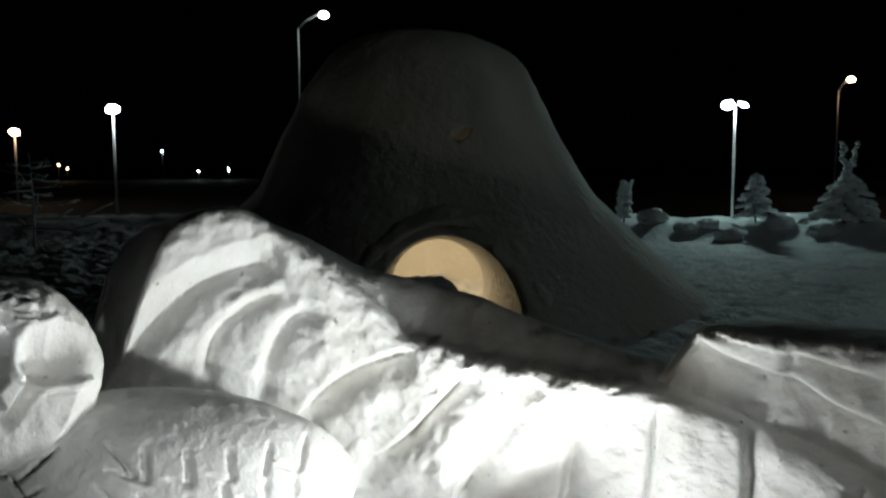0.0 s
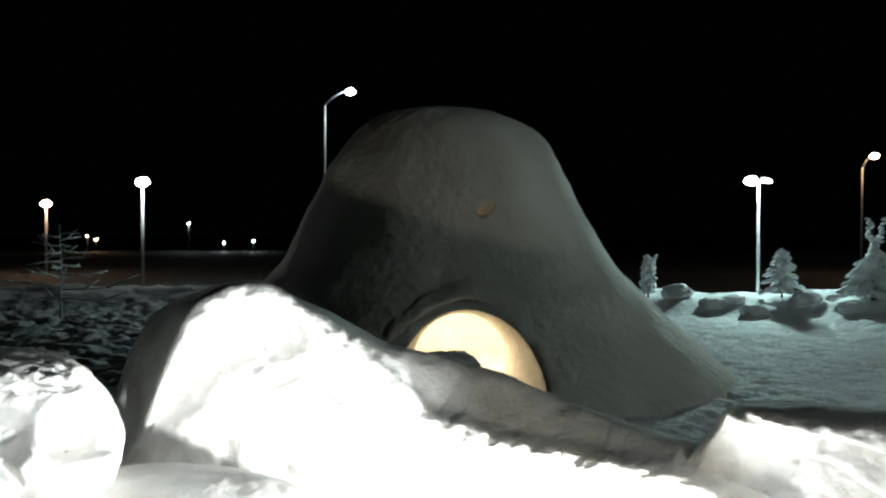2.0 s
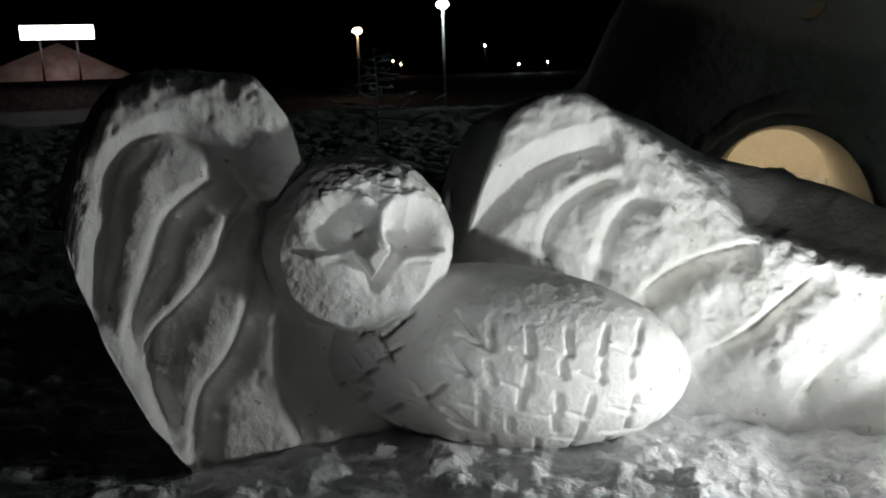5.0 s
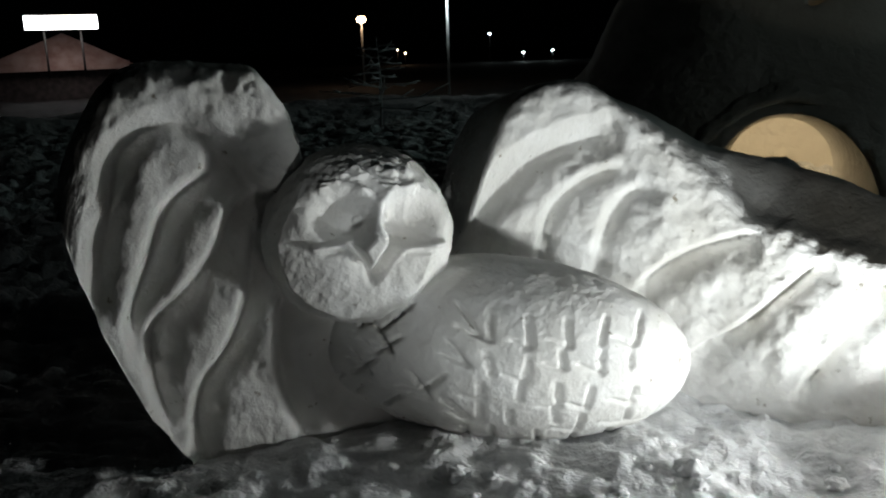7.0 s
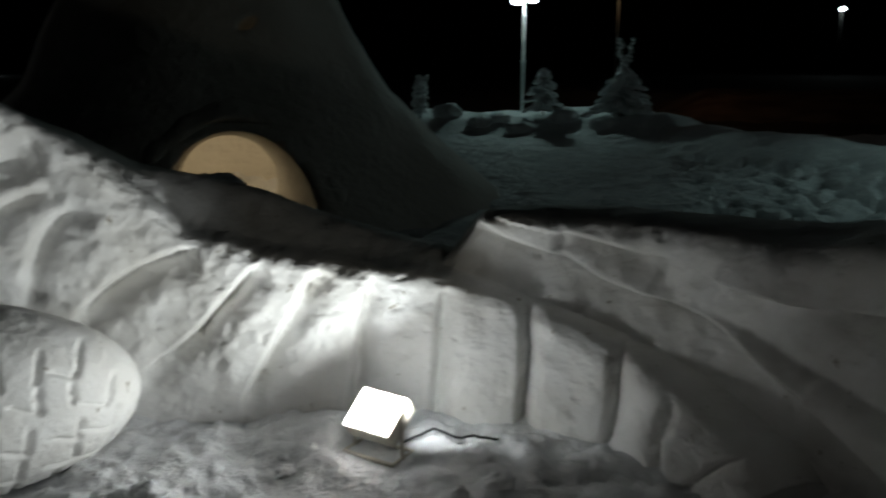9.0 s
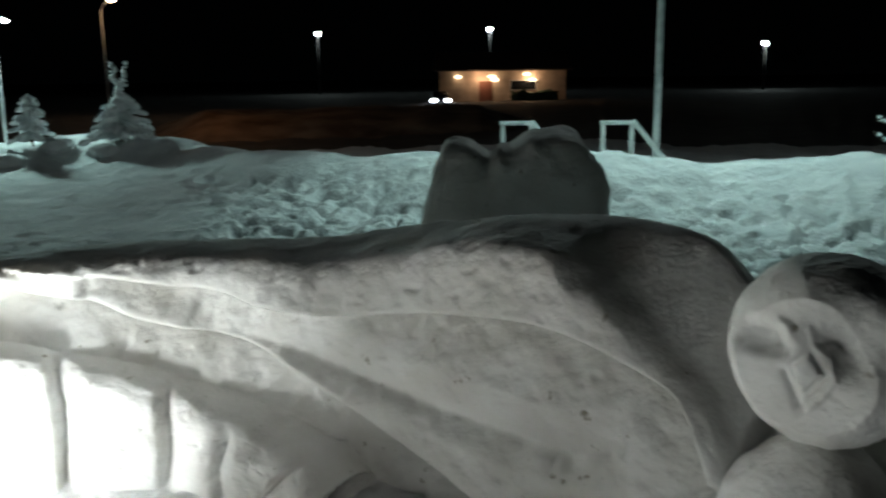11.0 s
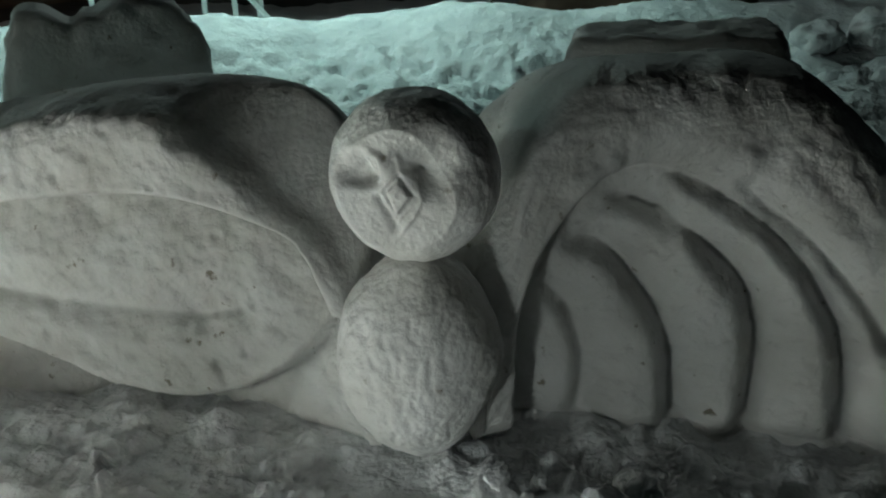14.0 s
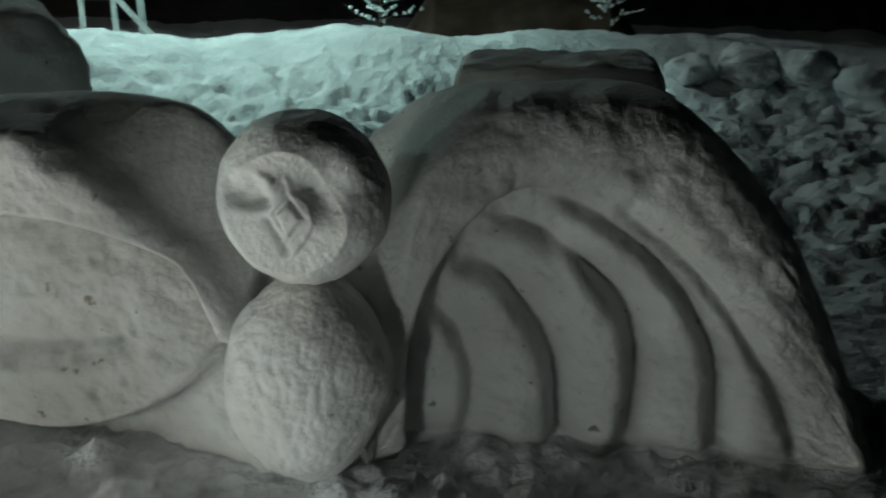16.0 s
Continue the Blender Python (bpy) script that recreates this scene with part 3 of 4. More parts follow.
left_wing = carved_wing(SMALL_LEFT, 0.0, [(0, 0.66), (0.1, 0.78), (0.22, 0.89), (0.56, 0.92), (1.07, 0.93), (1.56, 0.94), (2.04, 1.05), (2.27, 1.08), (2.44, 1.07), (2.58, 1), (2.72, 0.89), (2.86, 0.78), (3, 0.65), (3.07, 0.53), (3.11, 0.43), (3.16, 0.31), (3.25, 0.1)], [(0, 0.62), (0.25, 0.86), (1.31, 0.93), (2.03, 1.07), (2.43, 1.11), (2.73, 1.10), (2.88, 1.06), (3.03, 0.92), (3.23, 0.8)],
                        ((0, 0.35), (1.7, 0.45), (2.6, 0.45), (3.4, 0.3)), left_cuts, edge=0.10, rough=0.008, bulge=0.02, s1=3.21, hollows=((brow, 0.035),))
arm = [(0.27, -0.02), (0.275, 0.2), (0.28, 0.37), (0.31, 0.52), (0.36, 0.64), (0.45, 0.77), (0.54, 0.85), (0.65, 0.89)]
fourth = [(0.60, 0.88), (0.68, 0.885), (0.79, 0.85), (0.93, 0.76), (1.06, 0.65), (1.16, 0.51), (1.23, 0.34), (1.27, 0.0)]
first = [(0.33, 0.50), (0.42, 0.43), (0.46, 0.33), (0.48, 0.21), (0.47, 0.0)]
second = [(0.44, 0.65), (0.54, 0.62), (0.63, 0.52), (0.7, 0.41), (0.74, 0.27), (0.76, 0.0)]
third = [(0.52, 0.785), (0.67, 0.75), (0.82, 0.66), (0.93, 0.55), (0.97, 0.44), (0.99, 0.32), (0.98, 0.0)]
right_cuts = [
    (arm, 0.15, 0.55, 1, 0.04),
    (first, 0.10, 0.16, -1, 0.07),
    (second, 0.11, 0.19, -1, 0.07),
    (third, 0.10, 0.18, -1, 0.07),
    (fourth, 0.08, 0.16, -1, 0.06),
    ([(0.92, 0.83), (1.01, 0.76), (1.16, 0.64), (1.29, 0.48), (1.42, 0.28), (1.52, 0.04)], 0.05, 0.14, -1, 0.05),
]
right_wing = carved_wing(SMALL_RIGHT, 0.05, [(0.12, 0.5), (0.18, 0.67), (0.25, 0.8), (0.28, 0.94), (0.34, 1.05), (0.44, 1.13), (0.59, 1.17), (0.75, 1.18), (0.9, 1.18), (1.05, 1.14), (1.18, 1.05), (1.3, 0.93), (1.44, 0.75), (1.57, 0.52), (1.66, 0.31), (1.78, 0.03)], [(0.12, 0.7), (0.3, 1.02), (0.44, 1.12), (0.75, 1.13), (0.95, 1.13), (1.1, 1.08), (1.3, 0.9), (1.5, 0.6), (1.78, 0.05)],
                         ((0, 0.25), (0.5, 0.5), (1.2, 0.5), (1.8, 0.3)), right_cuts, 0.14, 1.76, edge=0.16, rough=0.008, bulge=0.03, foot=0.06)


def small_face(u, v, front):
    """A shaved round face: two hollowed sockets, a ball left in one, curling ridges and a diamond beak."""
    w = np.clip(front * 3 - 0.9, 0, 1)
    d = -0.060 * dent(u, v, -0.58, 0.24, 0.26, 0.19, 2.0) - 0.075 * dent(u, v, 0.33, 0.31, 0.38, 0.30, 1.4)
    d -= 0.016 * dent(u, v, 0.22, 0.30, 0.15, 0.12)
    d += 0.027 * dent(u, v, -0.38, 0.31, 0.14, 0.13, 1.5) - 0.006 * dent(u, v, -0.37, 0.33, 0.06, 0.06, 3)
    d += 0.007 * traced(u, v, ((-0.10, 0.40), (-0.07, 0.24), (0.12, 0.09), (0.17, -0.09), (0.07, -0.27), (-0.10, -0.48)), 0.035)
    d -= 0.014 * traced(u, v, ((-0.34, -0.09), (-0.13, -0.45)), 0.05) + 0.012 * diamond(u, v, (-0.09, 0.24), (-0.32, 0.0), (-0.13, -0.44), (0.14, -0.06))
    d += 0.017 * diamond(u, v, (-0.10, 0.17), (-0.26, 0.0), (-0.14, -0.33), (0.08, -0.06))
    return d * w


def small_body(u, v, front):
    """Rough plumage: short upright scrapes down the breast."""
    d = np.zeros_like(u)
    rng = np.random.RandomState(9)
    for k in range(34):
        a = (rng.uniform(-0.6, 0.6), rng.uniform(-0.8, 0.75))
        d -= rng.uniform(0.002, 0.005) * stroke(u, v, a, (a[0] + rng.uniform(-0.05, 0.05), a[1] - rng.uniform(0.05, 0.16)), 0.035)
    return d * np.clip(front * 2, 0, 1)


small_head = blob((2.162, 0.805, 0.934), (0.232, 0.22, 0.238), -80, small_face, 210, 340, 0.0, 0.8, 0.002, facet=(-0.14, -1, -0.02, 0.70))
small_egg = blob((2.156, 0.821, 0.377), (0.248, 0.235, 0.322), -80, small_body, 150, 230, 0.0, 0.9, 0.003)
owlet = new("owl_sculpture", mesh_np("owl_sculpture_small", *joined([left_wing, right_wing, small_head, small_egg]), SNOW_CARVED))
tagged(owlet, "smaller carved snow owl with round head and arched wings", "snow sculpture", "snow owls")

# ---- snow dome with its lit way in ----


def dome():
    prof = np.array([(3.7, -0.2), (3.5, 0.0), (2.9, 0.5), (2.45, 0.95), (2.05, 1.33), (1.74, 1.88), (1.42, 2.56), (1.08, 2.98), (0.6, 3.2), (0.0, 3.27)])
    c = spline(prof, 7)
    rows, cols = len(c), 120
    ph = np.linspace(0, 2 * np.pi, cols, endpoint=False)
    x = c[:, 0][:, None] * np.cos(ph)[None, :] - 0.28
    y = c[:, 0][:, None] * np.sin(ph)[None, :] + 10.8
    z = np.repeat(c[:, 1][:, None], cols, 1)
    p = np.stack([x, y, z], -1).reshape(-1, 3)
    away = np.stack([np.tile(np.cos(ph), rows), np.tile(np.sin(ph), rows), 0.3 * np.ones(rows * cols)], -1)
    p = p + away * (0.06 * fbm(p, 0.8, 3) + 0.015 * fbm(p, 4, 3))[:, None]
    faces = grid_faces(rows, cols, wrap=True)
    faces.append(list(range(cols))[::-1])
    ob = new("snow_dome", mesh_np("snow_dome", p, faces, SNOW_DOME))
    # hollow: room and sloping way in
    bm = bmesh.new()
    bmesh.ops.create_uvsphere(bm, u_segments=40, v_segments=24, radius=1, matrix=Matrix.Translation((-0.25, 10.5, 0.35)) @ Matrix.Diagonal((1.25, 1.35, 1.15, 1)))
    me = bpy.data.meshes.new("room")
    bm.to_mesh(me)
    room = new("room", me)
    bm.free()
    bm = bmesh.new()
    bmesh.ops.create_cone(bm, cap_ends=True, segments=48, radius1=0.46, radius2=0.71, depth=2.4)
    bmesh.ops.transform(bm, matrix=look((0.05, 7.6, 0.32), (-0.12, 10.2, 0.26)) @ Matrix.Translation((0, 0, -1.0)), verts=bm.verts)
    me = bpy.data.meshes.new("way")
    bm.to_mesh(me)
    way = new("way", me)
    bm.free()
    bm = bmesh.new()
    bmesh.ops.create_cone(bm, cap_ends=True, segments=24, radius1=0.10, radius2=0.045, depth=1.9)
    bmesh.ops.transform(bm, matrix=look((0.34, 8.75, 2.3), (-0.1, 10.2, 1.1)) @ Matrix.Translation((0, 0, -0.9)) @ Matrix.Rotation(0.5, 4, "Z") @ Matrix.Diagonal((1.9, 0.9, 1, 1)), verts=bm.verts)
    me = bpy.data.meshes.new("vent")
    bm.to_mesh(me)
    vent = new("vent", me)
    bm.free()
    for cutter in (room, way, vent):
        mod = ob.modifiers.new("hollow", "BOOLEAN")
        mod.object, mod.operation, mod.solver = cutter, "DIFFERENCE", "EXACT"
    done = bpy.data.meshes.new_from_object(ob.evaluated_get(bpy.context.evaluated_depsgraph_get()))
    ob.modifiers.clear()
    ob.data = done
    for cutter in (room, way, vent):
        bpy.data.objects.remove(cutter)
    tagged(ob, "tall bell-shaped snow dome with a lit arched doorway", "snow dome")
    # rough collar over the doorway
    n, m = 60, 20
    a, b = np.meshgrid(np.linspace(-0.15, np.pi + 0.15, n), np.linspace(0, 2 * np.pi, m, endpoint=False), indexing="ij")
    rr = 0.92 + 0.11 * np.cos(b)
    cx, cz = 0.05 + rr * np.cos(a), 0.22 + rr * np.sin(a) * 0.95
    wall = np.interp(cz, c[:, 1], c[:, 0])
    q = np.stack([cx, 10.8 - np.sqrt(np.maximum(wall ** 2 - (cx + 0.28) ** 2, 0.01)) + 0.06 - 0.11 * np.sin(b), cz], -1).reshape(-1, 3)
    q = q + 0.03 * np.stack([fbm(q, 3, 3), fbm(q + 9, 3, 3), fbm(q + 5, 3, 3)], -1)
    fs = grid_faces(n, m, wrap=True)
    fs += [list(range(m)), list(range((n - 1) * m, n * m))[::-1]]
    tagged(new("collar", mesh_np("collar", q, fs, SNOW_DOME)), "rough snow collar round the doorway").parent = ob


dome()


# ---- blocks and boulders of snow ----
def snow_block(sx, sy, sz, at, turn, label, notch=0.0, taper=0.0, layers=0.0):
    n = 40
    bm = bmesh.new()
    bmesh.ops.create_cube(bm, size=2)
    bmesh.ops.subdivide_edges(bm, edges=bm.edges[:], cuts=n, use_grid_fill=True)
    p = np.array([v.co[:] for v in bm.verts])
    e = 14 if layers else 7
    k = (np.abs(p) ** e).sum(1) ** (-1 / e)
    p = p * k[:, None]
    up = np.clip(p[:, 2], -1, 1)
    wide = 1 + taper * np.sin((up + 1) * 0.5 * np.pi) - 0.06 * (up > 0.8)
    q = np.stack([p[:, 0] * sx / 2 * wide, p[:, 1] * sy / 2, (p[:, 2] + 1) * sz / 2], -1)
    dip = np.exp(-((p[:, 0] + 0.25) / 0.30) ** 2) - 0.35 * np.exp(-((p[:, 0] + 0.18) / 0.10) ** 2)
    q[:, 2] -= notch * dip * np.clip((up - 0.2) / 0.8, 0, 1)
    if layers:
        q[:, 1] += layers * np.sin(q[:, 2] * 42) * (np.abs(p[:, 1]) > 0.8) * np.sign(p[:, 1])
        q[:, 2] += 0.012 * fbm(q, 5, 3) * (up > 0.85)
    q += p * ((0.012 if layers else 0.03) * fbm(q + at[0], 2.2, 3) + 0.008 * fbm(q, 12, 3))[:, None]
    for v, c in zip(bm.verts, q):
        v.co = c
    ob = part("snow_block", bm, SNOW_CARVED)
    ob.matrix_world = Matrix.Translation(at) @ Matrix.Rotation(radians(turn), 4, "Z")
    return tagged(ob, label, "snow block")


c = polar(50.3, 4.85)
snow_block(0.92, 0.75, 1.40, (c.x, c.y, -0.08), -50, "tall rough snow block with a notched top behind the wing", 0.12, 0.10)
c = polar(86.7, 3.75)
snow_block(0.94, 0.6, 1.25, (c.x, c.y, -0.08), -87, "flat-topped layered snow pedestal behind the arched wing", 0.0, 0.0, 0.006)


def boulder(name, at, radii, seed, mat, label, category, group=""):
    bm = bmesh.new()
    bmesh.ops.create_icosphere(bm, subdivisions=4, radius=1)
    for v in bm.verts:
        d = v.co.copy()
        v.co = Vector((d.x * radii[0], d.y * radii[1], d.z * radii[2])) * (1 + 0.28 * noise.noise(d * 1.3 + Vector((seed, 0, 0))) + 0.16 * noise.noise(d * 3 + Vector((0, seed, 0))))
    ob = part(name, bm, mat)
    ob.location = at
    return tagged(ob, label, category, group)


for i, (az, dist, size) in enumerate(((95.2, 10.4, 0.26), (98.6, 10.6, 0.34), (102.0, 10.5, 0.32), (105.5, 10.3, 0.36), (13.9, 19.3, 0.26), (17.3, 19.0, 0.18), (21.6, 19.2, 0.26), (18.6, 18.3, 0.22), (24.2, 18.4, 0.22), (16.0, 18.6, 0.2))):
    c = polar(az, dist)
    boulder("snow_boulder", (c.x, c.y, ground_at(c.x, c.y) + size * 0.25), (size * 1.3, size, size * 0.75), i * 3.1, SNOW_GROUND, "lumpy frozen snow boulder on the snow bank", "snow boulder", "boulders on the bank")

c = polar(-1.8, 7.0)
boulder("snow_boulder", (c.x, c.y, 0.20), (0.44, 0.3, 0.54), 2.3, SNOW_GROUND, "dark rounded lump of shovelled snow before the dome's doorway", "snow boulder")

rng = random.Random(7)
for i in range(84):
    az = rng.uniform(-40, 100) if i < 44 else rng.uniform(52, 104)
    foot = float(np.interp(az, (-45, -20, 0, 20, 30, 50, 65, 90, 115), (2.9, 3.0, 3.35, 3.25, 2.7, 2.4, 1.95, 2.25, 2.5)))
    dist = foot + rng.uniform(-0.45, 0.05)
    c = polar(az, dist)
    if (c.xy - FLOOD_A.xy).length < 0.25:
        continue
    s = rng.choice((0.015, 0.02, 0.025, 0.035, 0.05)) * (1.45 if az > 55 else 1)
    boulder("snow_lump", (c.x, c.y, ground_at(c.x, c.y) + s * 0.25), (s * rng.uniform(1.0, 1.6), s, s * 0.75), i * 1.7, SNOW_GROUND, "loose broken lump of snow on the ground", "snow lump", "loose snow lumps")


# ---- work floodlights ----
def floodlight(at, aim, label, glass=FLOOD_GLASS):
    root = tagged(new("work_floodlight"), label, "floodlight")
    root.location = at
    yaw = math.atan2(aim.y, aim.x)
    pitch = math.asin(aim.normalized().z)
    m = Matrix.Translation((0, 0, 0.17)) @ Matrix.Rotation(yaw, 4, "Z") @ Matrix.Rotation(-pitch, 4, "Y")
    pieces = []
    body = bevel_box(0.08, 0.23, 0.19, (-0.02, 0, 0), 0.015)
    pieces.append(part("housing", body, LAMP_PAINT, root))
    pieces.append(part("glass", bevel_box(0.008, 0.215, 0.175, (0.025, 0, 0), 0.002), glass, root, "glaring lit glass front"))
    for k in range(-4, 5):
        pieces.append(part("cooling_fin", bevel_box(0.03, 0.004, 0.12, (-0.06, k * 0.02, 0), 0.0), LAMP_PAINT, root))
    for ob in pieces:
        ob.matrix_basis = m
    # pale paint on the stand stands in for the lamp's glare over it
    part("stand", rod([(-0.07, -0.12, 0.012), (0.07, -0.12, 0.012), (0.07, 0.12, 0.012), (-0.07, 0.12, 0.012), (-0.07, -0.11, 0.012)], 0.009), LAMP_PAINT, root).rotation_euler = (0, 0, yaw)
    part("bracket", rod([(0.0, -0.12, 0.01), (0, -0.115, 0.17), (0, -0.10, 0.175)], 0.008), LAMP_PAINT, root).rotation_euler = (0, 0, yaw)
    part("bracket", rod([(0.0, 0.12, 0.01), (0, 0.115, 0.17), (0, 0.10, 0.175)], 0.008), LAMP_PAINT, root).rotation_euler = (0, 0, yaw)
    return root


floodlight(FLOOD_A, Vector((-0.44, -0.42, 0.79)), "glaring halogen work floodlight standing in the snow")
# unseen body added for the second lamp, a copy of the first
floodlight(FLOOD_UNSEEN, FLOOD_UNSEEN_AIM, "glaring halogen work floodlight standing in the snow", FLOOD_FAINT)
line = []
for k in range(16):
    x, y = FLOOD_A.x + 0.10 + 0.026 * k, FLOOD_A.y + 0.02 + 0.02 * math.sin(k * 0.5) - 0.006 * k
    line.append((x, y, ground_at(x, y) + 0.012 + 0.02 * math.sin(math.pi * k / 15)))
tagged(part("power_cable", rod(line, 0.006), RUBBER), "thin black rubber cable lying on the snow", "cable")


# ---- trees ----
def snow_tree(at, height, width, seed, label, full=1.0, leaders=(0.0,)):
    """A young spruce bent under snow: tiers of drooping limbs, each loaded with clumps."""
    rng = random.Random(seed)
    root = tagged(new("spruce_tree"), label, "tree", "snowy spruces")
    root.location = at
    part("trunk", rod([(0, 0, -0.2), (0.01, 0, height * 0.5), (rng.uniform(-1, 1) * 0.04 * height, 0, height * 0.97)], height * 0.025, 7, 0.3), BARK, root)
    snow, green = bmesh.new(), bmesh.new()

    def clump(c, s, a):
        m = Matrix.Translation(c) @ Matrix.Rotation(a, 4, "Z") @ Matrix.Rotation(0.35, 4, "Y") @ Matrix.Diagonal((s * 1.7, s, s * 0.8, 1))
        made = bmesh.ops.create_icosphere(snow, subdivisions=2, radius=1, matrix=m)
        for v in made["verts"]:
            v.co += (v.co - c) * (0.5 * noise.noise(v.co * (1.3 / s)) + 0.25 * noise.noise(v.co * (3.1 / s)))
        for n in range(1):
            e = c + Vector((rng.uniform(-1, 1), rng.uniform(-1, 1), rng.uniform(-1.2, 0.0))) * s * 1.3
            d = Vector((rng.uniform(-1, 1), rng.uniform(-1, 1), -0.5)).normalized() * s * 0.9
            o = d.orthogonal().normalized() * s * 0.12
            green.faces.new([green.verts.new(q) for q in (e + o, e - o, e + d)])

    limbs = 30
    for k in range(limbs):
        f = (k + rng.random() * 0.8) / limbs
        z = height * (0.04 + (0.86 if full > 0.9 else full * 0.95) * f)
        reach = width / 2 * (1 - f ** 1.5) + width * 0.08
        a = k * 2.4 + rng.uniform(-0.5, 0.5)
        length = reach * rng.uniform(0.72, 1.12)
        for j in range(4):
            g = (j + rng.uniform(0.3, 0.9)) / 4
            c = Vector((math.cos(a) * length * g, math.sin(a) * length * g, z + height * 0.05 * g - 0.28 * length * g * g))
            clump(c, (0.045 + 0.028 * height) * rng.uniform(0.7, 1.25) * (1.1 - 0.25 * g), a)
    for dx in leaders:
        for k in range(9):
            f = k / 8
            clump(Vector((width * dx * (0.2 + 0.8 * f) + rng.uniform(-0.05, 0.05) * width * (1 - f), rng.uniform(-0.03, 0.03) * width, height * (0.55 + 0.43 * f))), (0.03 + 0.016 * height) * rng.uniform(0.8, 1.2) * (1.1 - 0.35 * f), rng.uniform(0, 6))
    part("crown", snow, SNOW_FRESH, root, "clumps of fresh snow on drooping limbs")
    tagged(part("needles", green, NEEDLES, root, "dark green needles under the snow", smooth=False), kind="stuff")
    return root


for az, el_base, dist, h, w, s, full, leaders in ((12.0, -3.67, 19.5, 0.85, 0.30, 1, 1.0, (-0.2, 0.55)), (20.2, -3.5, 19.5, 0.95, 0.72, 2, 1.05, (0.0,)), (25.3, -3.6, 19.0, 1.6, 1.45, 3, 0.55, (-0.07, 0.14))):
    c = polar(az, dist)
    snow_tree((c.x, c.y, 1.6 + dist * math.tan(radians(el_base)) + 0.04), h, w, s, "young spruce loaded with snow on the bank", full, leaders)


def bare_bush(at, height, width, seed, label, clumps=True, limbs=16):
    """A leafless sapling: limbs with twigs, rime and clumps of snow along them."""
    rng = random.Random(seed)
    root = tagged(new("bare_sapling"), label, "sapling", "bare saplings")
    root.location = at
    part("trunk", rod([(0, 0, -0.2), (0.02, 0.01, height * 0.4), (-0.02, 0, height)], height * 0.018, 7, 0.35), SNOW_FRESH if not clumps else BARK, root)
    wood, snow = bmesh.new(), bmesh.new()
    for k in range(limbs):
        f = (k + 0.5) / limbs
        z0 = height * (0.05 + 0.85 * f)
        a = k * 2.4 + rng.uniform(-0.4, 0.4)
        length = width / 2 * (1.05 - 0.75 * f) * rng.uniform(0.7, 1.1)
        lift = rng.uniform(0.1, 0.5) * length if clumps else rng.uniform(-0.15, 0.2) * length
        pts = [Vector((math.cos(a) * length * g, math.sin(a) * length * g, z0 + lift * g + rng.uniform(-0.03, 0.03) * height * g)) for g in (0, 0.33, 0.66, 1)]
        for q in (pts, [pts[1], pts[1] + (pts[2] - pts[1]) * 0.9 + Vector((rng.uniform(-1, 1), rng.uniform(-1, 1), rng.uniform(-0.2, 0.9))) * length * 0.28],
                  [pts[2], pts[2] + (pts[3] - pts[2]) * 0.8 + Vector((rng.uniform(-1, 1), rng.uniform(-1, 1), rng.uniform(-0.2, 0.9))) * length * 0.25]):
            tmp = rod(q, height * (0.009 if clumps else 0.014), 5, 0.5)
            me = bpy.data.meshes.new("tmp")
            tmp.to_mesh(me)
            tmp.free()
            wood.from_mesh(me)
            bpy.data.meshes.remove(me)
            if clumps:
                for g in range(5):
                    c = Vector(q[-1]).lerp(Vector(q[0]), rng.random() * 0.8)
                    s = height * rng.uniform(0.016, 0.036)
                    made = bmesh.ops.create_icosphere(snow, subdivisions=1, radius=1, matrix=Matrix.Translation(c + Vector((0, 0, s * 0.5))) @ Matrix.Diagonal((s * 1.2, s, s * 0.8, 1)))
                    for v in made["verts"]:
                        v.co += Vector((rng.uniform(-1, 1), rng.uniform(-1, 1), rng.uniform(-1, 1))) * s * 0.15
    part("branchwork", wood, BARK if clumps else SNOW_FRESH, root)
    if clumps:
        tagged(part("snow_cover", snow, SNOW_FRESH, root, "clumps of snow on the twigs"), kind="stuff")
    else:
        snow.free()
    return root


c = polar(74.9, 12.6)
bare_bush((c.x, c.y, 0.45), 1.15, 1.2, 5, "leafless sapling dotted with snow clumps behind the bank")
c = polar(89.8, 12.8)
bare_bush((c.x, c.y, 0.50), 1.05, 0.95, 8, "leafless sapling dotted with snow clumps behind the bank")
c = polar(-25.9, 14)
bare_bush((c.x, c.y, 0.6), 1.2, 2.0, 3, "frosted bare sapling with spreading limbs behind the carving", False, 22)


